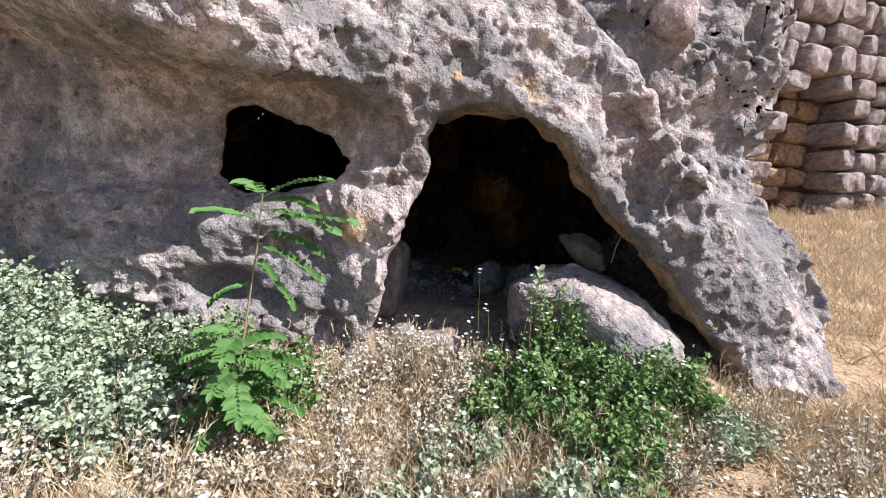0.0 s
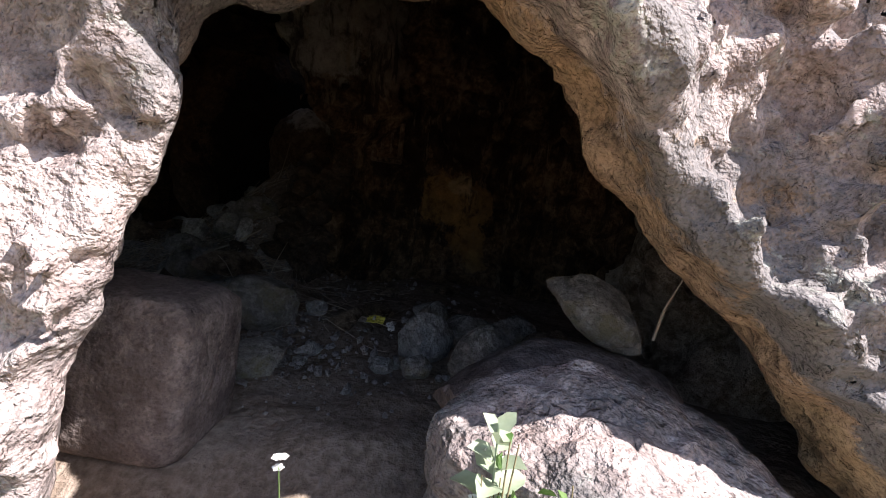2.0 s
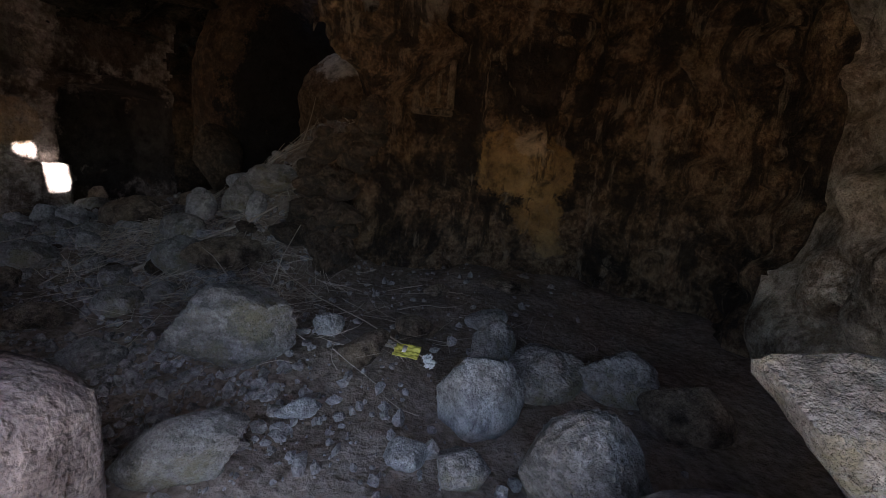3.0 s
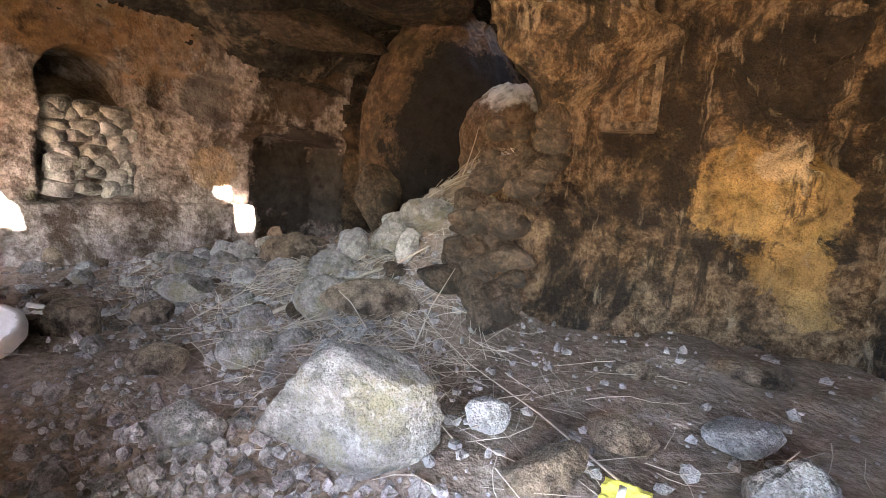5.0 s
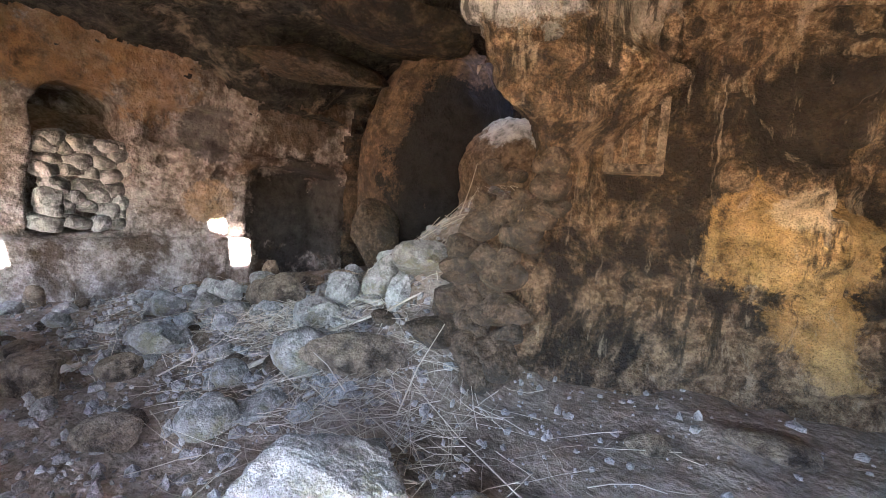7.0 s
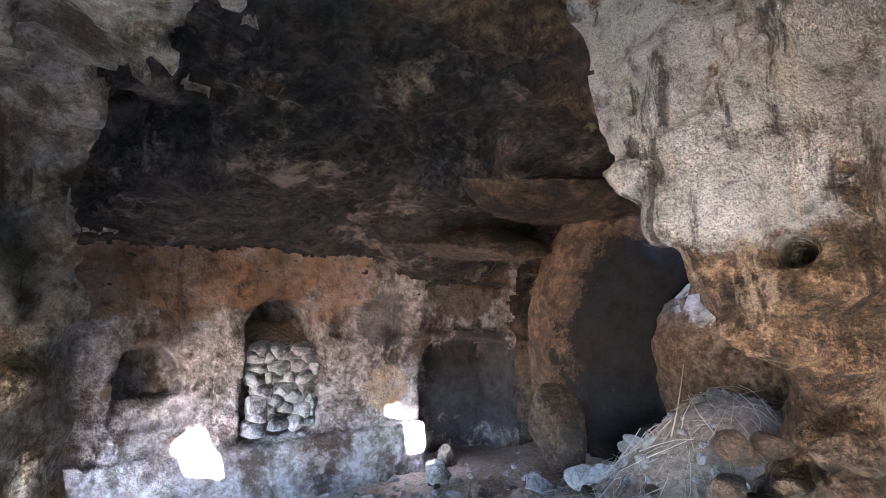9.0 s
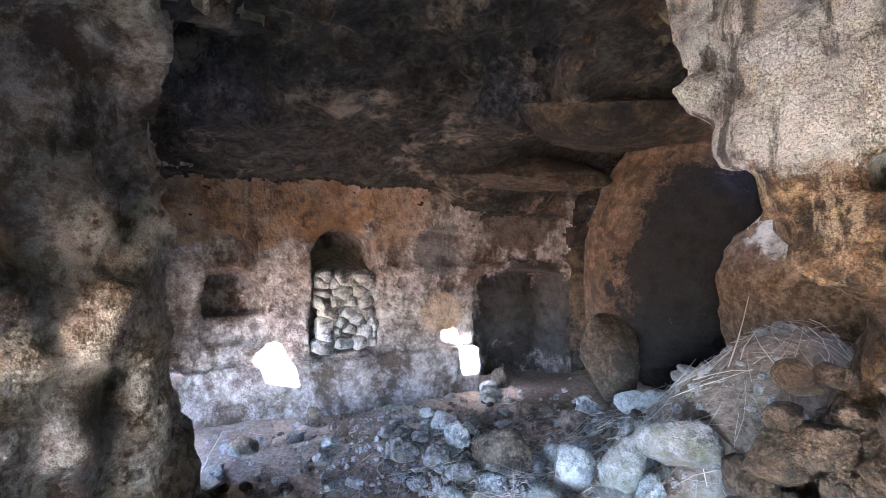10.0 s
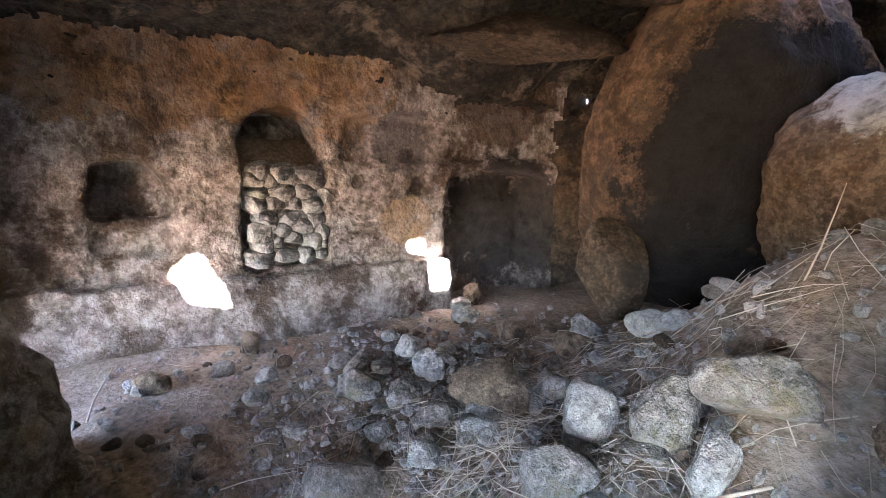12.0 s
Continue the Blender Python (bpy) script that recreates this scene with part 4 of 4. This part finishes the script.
def tube_quads(lines, radius, sides=4):
    """Round tapering tubes along point lists."""
    V, Q, base = [], [], 0
    for pts, r in zip(lines, radius):
        pts = np.array(pts, float)
        t = unit(np.gradient(pts, axis=0))
        a = unit(np.cross(t, np.array((0.31, 0.52, 0.79))))
        b = np.cross(t, a)
        for i, p in enumerate(pts):
            rr = r * (1 - 0.6 * i / (len(pts) - 1))
            V += [p + rr * (math.cos(6.2832 * k / sides) * a[i] + math.sin(6.2832 * k / sides) * b[i]) for k in range(sides)]
        for i in range(len(pts) - 1):
            for k in range(sides):
                Q.append([base + i * sides + k, base + i * sides + (k + 1) % sides, base + (i + 1) * sides + (k + 1) % sides, base + (i + 1) * sides + k])
        base += len(pts) * sides
    return np.array(V), np.array(Q)


def shrub(name, at, height, reach, stems, leaves, size, material, label, seed, flowers=0, rise=0.6):
    """A weed: thin stems that fan out, leaves in clusters along them, some flowers."""
    rng = np.random.default_rng(seed)
    root = tagged(new(name), label, "plant")
    root.location = at
    lines, tips = [], []
    for k in range(stems):
        a, out = rng.uniform(0, 6.283), reach * rng.uniform(0.15, 1) ** 0.7
        h = height * rng.uniform(0.55, 1.0) * (1 - 0.45 * (out / reach) ** 2)
        end = np.array((math.cos(a) * out, math.sin(a) * out, h))
        mid = end * np.array((0.35, 0.35, rise)) + rng.normal(size=3) * 0.03
        t = np.linspace(0, 1, 6)[:, None]
        pts = 2 * t * (1 - t) * mid + t * t * end + np.sin(t * 9 + k) * 0.008
        pts[:, 2] -= 0.05 * (1 - t[:, 0])
        lines.append(pts)
        tips.append(pts[-1])
    link("stems", mesh_of("stems", *tube_quads(lines, [0.004] * stems)), M_STEM, root, "thin brown stems")["kind"] = "stuff"
    which = rng.integers(0, stems, leaves)
    u = rng.uniform(0.22, 1.0, leaves) ** 0.8 * 4.99
    i = u.astype(int)
    L = np.array(lines)
    P = L[which, i] * (1 - (u - i))[:, None] + L[which, i + 1] * (u - i)[:, None]
    P = P + rng.normal(size=P.shape) * reach * 0.07
    P[:, 2] = np.maximum(P[:, 2], 0.01)
    D = rng.normal(size=P.shape) + unit(P * np.array((1, 1, 0.2))) * 0.9
    N = rng.normal(size=P.shape) * 0.6 + np.array((0.2, -0.2, 1.0))
    s = size * rng.uniform(0.55, 1.25, leaves)
    link("leaves", mesh_of("leaves", *leaf_quads(P, D, N, s, s * rng.uniform(0.6, 0.9, leaves))), material, root)["kind"] = "stuff"
    for k in range(flowers):
        p = tips[k % stems] + rng.normal(size=3) * 0.03 + np.array((0, 0, 0.02 + 0.06 * rng.random()))
        a = np.arange(5) * 1.2566 + rng.uniform(0, 6)
        d = np.stack([np.cos(a), np.sin(a), 0 * a + 0.5], 1)
        link("flower", mesh_of("flower", *leaf_quads(np.repeat(p[None], 5, 0), d, np.tile((0.0, 0.0, 1.0), (5, 1)) + d * 0.1, np.full(5, 0.017), np.full(5, 0.014))), M_PETAL, root, "small white flower")
    return root


def on_ground(x, y):
    return float(outside_height(np.array([x]), np.array([y]))[0])


SAGE = "grey-green leafy weed growing among dry grass"
GREEN = "dense green leafy weed with small white flowers"
DRY = "withered pale weed with dry seed heads"
PLANTS = [(-2.35, 2.55, 0.95, 0.42, 0), (-1.85, 2.35, 0.86, 0.42, 0), (-2.85, 2.3, 0.95, 0.5, 0), (-1.45, 2.2, 0.62, 0.36, 0), (-2.2, 1.9, 0.75, 0.42, 0), (-2.8, 1.7, 0.8, 0.45, 0), (-1.6, 1.7, 0.55, 0.36, 2), (-3.4, 2.6, 1.0, 0.5, 0), (-2.1, 1.35, 0.6, 0.4, 2), (-1.3, 1.3, 0.42, 0.34, 2),
          (-1.05, 2.6, 0.62, 0.32, 1), (-0.78, 2.55, 0.5, 0.26, 1), (-1.35, 2.7, 0.66, 0.3, 1),
          (0.95, 3.05, 0.86, 0.26, 1), (0.76, 3.06, 0.95, 0.09, 1), (0.62, 2.9, 0.5, 0.28, 1), (0.92, 2.78, 0.66, 0.36, 1), (1.3, 2.72, 0.66, 0.4, 1), (1.62, 2.82, 0.6, 0.36, 1), (0.98, 2.3, 0.5, 0.38, 1), (1.4, 2.3, 0.4, 0.34, 2), (0.72, 1.85, 0.4, 0.36, 0), (1.1, 1.8, 0.32, 0.3, 1), (1.85, 2.6, 0.36, 0.28, 0), (0.9, 1.4, 0.3, 0.3, 2), (0.5, 2.5, 0.45, 0.3, 1),
          (-0.15, 2.95, 0.55, 0.3, 2), (0.2, 2.85, 0.52, 0.32, 2), (-0.35, 2.6, 0.48, 0.34, 2), (0.1, 2.4, 0.42, 0.34, 2), (-0.25, 2.05, 0.36, 0.34, 2), (0.35, 1.95, 0.34, 0.32, 2), (-0.7, 2.1, 0.36, 0.32, 2), (-0.1, 1.55, 0.28, 0.3, 2), (-0.75, 1.55, 0.3, 0.3, 2), (0.45, 1.45, 0.26, 0.28, 2), (2.05, 2.0, 0.35, 0.34, 2), (1.65, 1.75, 0.3, 0.3, 2), (-1.0, 1.9, 0.4, 0.3, 2), (0.05, 1.9, 0.3, 0.28, 0), (0.3, 2.3, 0.35, 0.28, 0),
          (-1.75, 2.8, 0.8, 0.4, 0), (-2.4, 2.9, 0.95, 0.4, 0), (-3.0, 2.9, 1.0, 0.45, 0), (-1.2, 2.9, 0.62, 0.3, 1), (-0.85, 2.9, 0.5, 0.28, 1), (-0.5, 2.85, 0.45, 0.26, 2), (-0.05, 3.15, 0.34, 0.22, 2), (0.3, 3.1, 0.36, 0.22, 2), (2.4, 2.3, 0.35, 0.34, 2), (2.15, 2.75, 0.4, 0.3, 2), (2.75, 2.6, 0.35, 0.3, 2), (1.9, 1.5, 0.3, 0.3, 2)]
for k, (x, y, h, r, kind) in enumerate(PLANTS):
    shrub(("weed", "flowering_weed", "withered_weed")[kind], (x, y, on_ground(x, y)), h, r, (30, 30, 34)[kind], int((2500, 2300, 1100)[kind] * (r / 0.36) ** 2), (0.034, 0.034, 0.024)[kind], (M_SAGE, M_GREEN, M_ASH)[kind], (SAGE, GREEN, DRY)[kind], 900 + k, (0, 9, 5)[kind])

# young locust tree with pinnate leaves before the window
locust = tagged(new("locust_sapling"), "young locust sapling with bright green pinnate leaves", "sapling")
locust.location = (-0.88, 2.15, on_ground(-0.88, 2.15))
gz = locust.location.z
stem = [(0, 0, -0.05), (0.02, 0, 0.35), (0.06, 0.02, 0.75), (0.10, 0.03, 1.12), (0.12, 0.03, 1.38)]
link("trunk", mesh_of("trunk", *tube_quads([stem], [0.007], 6)), M_STEM, locust, "thin grey-brown stem")
rng = np.random.default_rng(77)
FRONDS = [((0.12, 0.03, 1.34), (0.22, 0.18, 0.12)), ((0.11, 0.03, 1.3), (0.4, 0.02, 0.06)), ((0.12, 0.03, 1.36), (-0.16, 0.1, 0.2)), ((0.1, 0.03, 1.2), (0.28, 0.2, 0.02)), ((0.12, 0.03, 1.36), (0.30, 0.10, 0.26)), ((0.11, 0.03, 1.25), (0.46, 0.18, 0.16)), ((0.10, 0.03, 1.25), (-0.34, 0.05, 0.16)), ((0.09, 0.03, 1.15), (0.34, 0.10, -0.05)), ((0.08, 0.02, 1.1), (0.20, 0.10, -0.16)), ((0.07, 0.02, 0.95), (-0.2, 0.0, 0.02)),
          ((0.04, 0.0, 0.62), (0.30, 0.15, 0.05)), ((0.03, 0.0, 0.55), (-0.30, 0.1, 0.06)), ((0.03, 0, 0.45), (0.32, 0.2, -0.08)), ((0.02, 0, 0.42), (-0.25, 0.2, 0.02)), ((0.03, 0.0, 0.66), (0.14, 0.25, 0.12)), ((0.03, 0, 0.5), (0.12, -0.22, 0.0))]
for k in range(16):
    a, z = k * 2.4, 0.25 + 0.5 * ((k * 7) % 16) / 16
    FRONDS.append(((0.03, 0.0, z), (0.26 * math.cos(a), 0.2 * math.sin(a), 0.10)))
for base, reach in FRONDS:
    reach = tuple(0.78 * c for c in reach)
    t = np.linspace(0, 1, 12)[:, None]
    rachis = np.array(base) + np.array(reach) * t - np.array((0, 0, 0.10)) * t * t
    frond = link("frond", mesh_of("frond", *tube_quads([rachis], [0.002])), M_LOCUST, locust)
    d = unit(np.gradient(rachis, axis=0))
    side = unit(np.cross(d, (0, 0, 1.0)))
    P = np.concatenate([rachis[2:], rachis[2:], rachis[-1:]])
    D = np.concatenate([side[2:] + d[2:] * 0.35, -side[2:] + d[2:] * 0.35, d[-1:]])
    N = np.tile((0.0, -0.8, 0.8), (len(P), 1)) + rng.normal(size=P.shape) * 0.25
    L = 0.082 * rng.uniform(0.8, 1.15, len(P)) * np.linalg.norm(reach) ** 0.3 * 1.25
    for k in range(len(P)):
        link("leaflet", mesh_of("leaflet", *leaf_quads(P[k:k + 1], D[k:k + 1], N[k:k + 1], L[k:k + 1], L[k:k + 1] * 0.58, 0.12)), M_LOCUST, frond)

# broad-leaved sprig and white flower stalks before the sill boulder
sprig = tagged(new("broadleaf_sprig"), "pale green broad-leaved sprig growing before the cave sill", "plant")
sprig.location = (0.76, 3.1, on_ground(0.76, 3.1))
rng = np.random.default_rng(55)
top = 0.46 - sprig.location.z
link("stem", mesh_of("stem", *tube_quads([[(0.03, 0.03, -0.05), (0.01, 0.0, top * 0.5), (0.0, 0.0, top)]], [0.006], 6)), M_SAGE, sprig, "pale green stem")
for k in range(22):
    a, u = k * 2.4, 1 - k / 26
    P, D = np.array([[0.0, 0.0, top * (0.45 + 0.55 * u)]]), np.array([[math.cos(a), math.sin(a), 0.25 + 0.9 * max(0, u - 0.75) * 4]])
    size = np.array([0.052 + 0.045 * min(1, (1 - u) * 3)])
    link("leaf", mesh_of("leaf", *leaf_quads(P, D, np.array([[0.1, -0.3, 1.0]]) + rng.normal(size=(1, 3)) * 0.2, size, size * 0.72, 0.18)), M_SAGE, sprig)
for x, y, z in ((0.34, 2.95, 0.44), (0.40, 2.8, 0.24), (0.28, 2.75, 0.18)):
    stalk = tagged(new("flower_stalk"), "thin green stalk topped by a small white flower", "wildflower", "wildflowers at the sill")
    stalk.location = (x, y, on_ground(x, y))
    h = z - stalk.location.z
    link("stem", mesh_of("stem", *tube_quads([[(0.02, 0.0, -0.03), (0.03, 0.01, h * 0.5), (0.0, 0.0, h)]], [0.0025], 5)), M_GREEN, stalk)
    for c in range(3):
        p = np.array([0.0, 0.0, h]) + rng.normal(size=3) * 0.012
        a = np.arange(6) * 1.047 + rng.uniform(0, 6)
        d = np.stack([np.cos(a), np.sin(a), 0 * a + 0.6], 1)
        link("flower", mesh_of("flower", *leaf_quads(np.repeat(p[None], 6, 0), d, np.tile((0.0, -0.5, 1.0), (6, 1)) + d * 0.1, np.full(6, 0.013), np.full(6, 0.010))), M_PETAL, stalk, "small white flower")

# dry grass: one sheet of blades over the ground before the cliff and on the hill
rng = np.random.default_rng(31)
n = 110000
X = np.concatenate([rng.uniform(-4.2, 3.4, n // 2), rng.uniform(2.2, 9.5, n // 2)])
Y = np.concatenate([rng.uniform(0.9, 3.15, n // 2), rng.uniform(1.2, 9.5, n // 2)])
ok = ~((X < 3.6) & (Y > 3.2)) & ~((X > 2.2) & (X < 3.3) & (Y > 3.0) & (Y < 6))
clump = value_noise(X, Y, 0.33, 15) + 0.6 * value_noise(X, Y, 0.12, 16)
ok &= clump > rng.uniform(-0.9, 0.5, len(X))
X, Y = X[ok], Y[ok]
P = np.stack([X, Y, outside_height(X, Y) - 0.02], 1)
D = rng.normal(size=P.shape) * np.array((0.5, 0.5, 0.1)) + np.array((-0.1, 0, 1.0))
L = rng.uniform(0.12, 0.5, len(P)) * np.where(X > 2.4, 0.7, 0.9)
v, q = blade_quads(P, D, L, rng.uniform(0.003, 0.007, len(P)) * np.where(X > 2.4, 1.9, 1.0), rng.uniform(-0.6, 0.6, len(P)), rng)
pick = rng.random(len(P)) < 0.10
tip = P[pick] + unit(D[pick]) * (L[pick] * 0.85)[:, None]
m = len(tip)
HP = np.repeat(tip, 9, 0) + np.repeat(unit(D[pick]), 9, 0) * np.tile(np.linspace(0, 0.07, 9), m)[:, None]
hv, hq = blade_quads(HP, np.repeat(unit(D[pick]), 9, 0) + rng.normal(size=(m * 9, 3)) * 0.35, np.full(m * 9, 0.05), np.full(m * 9, 0.005), rng.uniform(-0.2, 0.2, m * 9), rng, 1)
grass = link("dry_grass", mesh_of("dry_grass", np.concatenate([v, hv]), np.concatenate([q, hq + len(v)])), M_STRAW)
tagged(grass, "straw-coloured dry grass with bearded seed heads on the slope", "grass", kind="stuff")

# a tree far beyond the masonry wall
tree = tagged(new("tree"), "distant dark green tree beyond the old wall", "tree")
tree.location = (24.0, 19.5, on_ground(24.0, 19.5))
limbs = [[(0, 0, -0.3), (0.1, 0, 2.0), (0.0, 0.2, 4.5), (0.2, 0.1, 7.5)]]
for k in range(9):
    a, z = k * 2.4, 2.2 + 0.5 * k
    limbs.append([(0.05, 0.05, z), (math.cos(a) * 1.1, math.sin(a) * 1.1, z + 0.7), (math.cos(a) * 2.3, math.sin(a) * 2.3, z + 1.2)])
link("trunk", mesh_of("trunk", *tube_quads(limbs, [0.28] + [0.1] * 9, 7)), M_STEM, tree, "grey-brown trunk and limbs")
ends = np.array([l[-1] for l in limbs] + [l[1] for l in limbs[1:]])
P = ends[rng.integers(0, len(ends), 5200)] + rng.normal(size=(5200, 3)) * np.array((0.75, 0.75, 0.6))
s = rng.uniform(0.12, 0.3, 5200)
link("crown", mesh_of("crown", *leaf_quads(P, rng.normal(size=P.shape), rng.normal(size=P.shape) + np.array((0, 0, 0.8)), s, s * 0.7)), M_GREEN, tree)
for x, y, a in ((30.0, 19.0, 70), (33.0, 27.0, 160), (27.0, 23.5, 220), (36.0, 22.0, 300)):
    copy_thing(tree, pose(x, y, on_ground(x, y), 0, 0, a))

# ---- litter on the cave floor ----
M_GRIT = rock_material("dusty_grit", (0.22, 0.195, 0.175), (0.33, 0.30, 0.28), (0.46, 0.43, 0.40), scale=3.0, pits=False, bump=0.3)
SPHERES[1] = sphere_points(1)
u, f = SPHERES[1]
n = 6000
m = n // 5
X = np.concatenate([rng.uniform(-4.9, 1.7, m), rng.normal(-2.2, 1.1, 3 * m), rng.normal(-0.7, 0.5, m)])
Y = np.concatenate([rng.uniform(4.1, 8.6, m), rng.normal(6.6, 0.8, 3 * m), rng.normal(4.85, 0.25, m)])
S = 0.006 + 0.030 * rng.random(n) ** 3.2
jit = u[None] * (1 + 0.28 * rng.normal(size=(n, len(u), 1)).clip(-1.3, 1.3))
V = jit * (S[:, None] * rng.uniform(0.6, 1.3, (n, 3)))[:, None, :] + np.stack([X, Y, floor_height(X, Y) + S * 0.3], 1)[:, None, :]
F = (f[None] + (np.arange(n) * len(u))[:, None, None]).reshape(-1, 3)
peb = link("gravel", mesh_of("gravel", V.reshape(-1, 3), F), M_GRIT)
for p in peb.data.polygons:
    p.use_smooth = False
tagged(peb, "small broken stones scattered over the cave floor", "gravel", kind="stuff")


def scatter_straw(count, cx, cy, sx, sy, length, thick, seed):
    r = np.random.default_rng(seed)
    lines = []
    for _ in range(count):
        x, y, a = r.normal(cx, sx), r.normal(cy, sy), r.uniform(0, 6.283)
        l, c = length * r.uniform(0.3, 1.0), r.normal(0, 0.5)
        t = np.linspace(-0.5, 0.5, 4)
        px, py = x + np.cos(a + c * t) * l * t, y + np.sin(a + c * t) * l * t
        lines.append(np.stack([px, py, floor_height(px, py) + 0.012 + r.uniform(0, 0.05) + t * r.normal(0, 0.06)], 1))
    return tube_quads(lines, r.uniform(0.4, 1.0, count) * thick, 3)


sets = [scatter_straw(220, -1.95, 6.7, 0.42, 0.35, 0.45, 0.0045, 11), scatter_straw(120, -2.0, 7.5, 0.5, 0.3, 0.45, 0.004, 12), scatter_straw(30, -1.0, 7.9, 0.3, 0.25, 0.3, 0.004, 13), scatter_straw(330, -0.9, 6.0, 0.42, 0.3, 0.5, 0.0035, 1), scatter_straw(260, -1.75, 6.5, 0.5, 0.3, 0.5, 0.003, 2), scatter_straw(90, -1.6, 7.4, 0.5, 0.3, 0.3, 0.0025, 3), scatter_straw(140, -3.0, 6.9, 1.0, 0.9, 0.35, 0.0025, 4), scatter_straw(60, 0.2, 5.7, 0.6, 0.4, 0.4, 0.003, 5), scatter_straw(40, -1.0, 7.95, 0.25, 0.2, 0.25, 0.0025, 6)]
VV, QQ, o = [], [], 0
for v, q in sets:
    VV.append(v)
    QQ.append(q + o)
    o += len(v)
straw = link("straw_litter", mesh_of("straw_litter", np.concatenate(VV), np.concatenate(QQ)), M_TWIG)
tagged(straw, "dry straw and thin twigs littering the cave floor", "straw", kind="stuff")


def branch(pts, r, label):
    ob = link("dry_branch", mesh_of("dry_branch", *tube_quads([[(x, y, on_floor(x, y) + h) for x, y, h in pts]], [r], 6)), M_TWIG)
    return tagged(ob, label, "branch")


BR = "bare grey dry branch lying on the cave floor"
branch([(-1.75, 6.1, 0.02), (-1.5, 6.5, 0.03), (-1.25, 6.75, 0.03), (-1.05, 6.85, 0.12)], 0.014, BR)
branch([(0.45, 5.35, 0.03), (0.0, 5.75, 0.04), (-0.4, 6.05, 0.05), (-0.75, 6.2, 0.12)], 0.005, "long thin dry stalk lying across the floor")
branch([(-0.72, 6.05, 0.02), (-0.68, 6.15, 0.22), (-0.62, 6.3, 0.42)], 0.0045, "dry stalk standing among straw")
branch([(-0.95, 5.95, 0.1), (-0.98, 5.85, 0.28), (-1.02, 5.8, 0.36)], 0.0035, "thin dry stalk standing beside a stone")
branch([(-1.2, 7.72, -0.03), (-1.16, 7.78, 0.1), (-1.14, 7.83, 0.2), (-1.12, 7.86, 0.32)], 0.005, "pale bare root sticking up from the earth mound")
branch([(-1.14, 7.74, -0.03), (-1.12, 7.78, 0.06), (-1.06, 7.8, 0.14)], 0.004, "pale bare root sticking up from the earth mound")
branch([(-3.95, 5.15, 0.02), (-3.9, 5.2, 0.16), (-3.92, 5.3, 0.3)], 0.008, "curved dry stalk near the west pier")
branch([(-2.1, 5.8, 0.02), (-2.0, 6.1, 0.12), (-1.95, 6.3, 0.25)], 0.005, BR)
branch([(1.62, 4.02, 0.55), (1.63, 3.99, 0.7), (1.68, 3.95, 0.88)], 0.008, "broken stick leaning at the cave mouth wall")

# litter: wrapper, torn bag, cloth, and a white scrap in place of a sun fleck
def plain(name, rough, colour, grain):
    m, nt, b, co = blank(name, rough)
    nt.links.new(mix(nt, curve(nt, noise_tex(nt, co, grain, 5), 0.3, 0.75), tuple(c * 0.72 for c in colour), colour), b.inputs["Base Color"])
    return m


def crumpled(name, at, size, turn, material, label, category, seed, amount, thick=0.002):
    rng = np.random.default_rng(seed)
    bm = bmesh.new()
    bmesh.ops.create_grid(bm, x_segments=26, y_segments=18, size=0.5)
    c = np.array([v.co for v in bm.verts])
    h = amount * (waves(c, rng, 12) + 0.6 * waves(c, rng, 27) + 0.3 * waves(c, rng, 55))
    e = 0.04 * waves(c, rng, 14)
    for v, z, k in zip(bm.verts, h, e):
        v.co = (v.co.x * size[0] * (1 + k), v.co.y * size[1] * (1 - k), z)
    ob = part(name, bm, material, None)
    s = ob.modifiers.new("thickness", "SOLIDIFY")
    s.thickness = thick
    ob.matrix_world = pose(*at, *turn)
    return tagged(ob, label, category)


M_YELLOW = plain("yellow_foil", 0.4, (0.62, 0.55, 0.10), 30)
M_WHITE = plain("white_plastic", 0.5, (0.72, 0.70, 0.66), 12)
M_CLOTH = plain("dusty_cloth", 0.95, (0.55, 0.53, 0.50), 50)
wrapper = crumpled("snack_wrapper", (0.32, 5.3, on_floor(0.32, 5.3) + 0.10), (0.125, 0.08), (25, 0, -8), M_YELLOW, "crumpled yellow wrapper lying on a floor stone", "wrapper", 3, 0.012)
label_bar = part("printed_mark", (lambda b: (beam(b, (-0.02, -0.02, 0.012), (0.0, 0.02, 0.015), 0.001), b)[1])(bmesh.new()), M_WHITE, wrapper, "pale printed mark")
crumpled("sun_fleck_scrap", (0.43, 5.30, on_floor(0.43, 5.30) + 0.06), (0.05, 0.06), (40, 20, 30), M_WHITE, "crumpled white scrap standing in for a sun fleck on the cave floor", "paper", 4, 0.03)
crumpled("cloth_rag", (-2.52, 5.42, on_floor(-2.52, 5.42) + 0.07), (0.42, 0.17), (0, 6, 40), M_CLOTH, "dusty grey-white cloth rag lying among stones", "rag", 5, 0.06, 0.006)
u, f = SPHERES[4]
rng = np.random.default_rng(8)
keep = np.array([not (u[t].mean(0) @ np.array((0.55, -0.45, 0.7)) > 0.62) for t in f])
bag = link("torn_container", mesh_of("torn_container", u * (1 + 0.09 * waves(u, rng, 4) + 0.04 * waves(u, rng, 13))[:, None] * np.array((0.17, 0.15, 0.13)), f[keep]), M_WHITE)
bag.modifiers.new("thickness", "SOLIDIFY").thickness = 0.006
bag.matrix_world = pose(-2.32, 4.98, on_floor(-2.32, 4.98) + 0.10, 10, -10, 20)
tagged(bag, "torn empty off-white plastic container lying among stones", "container")
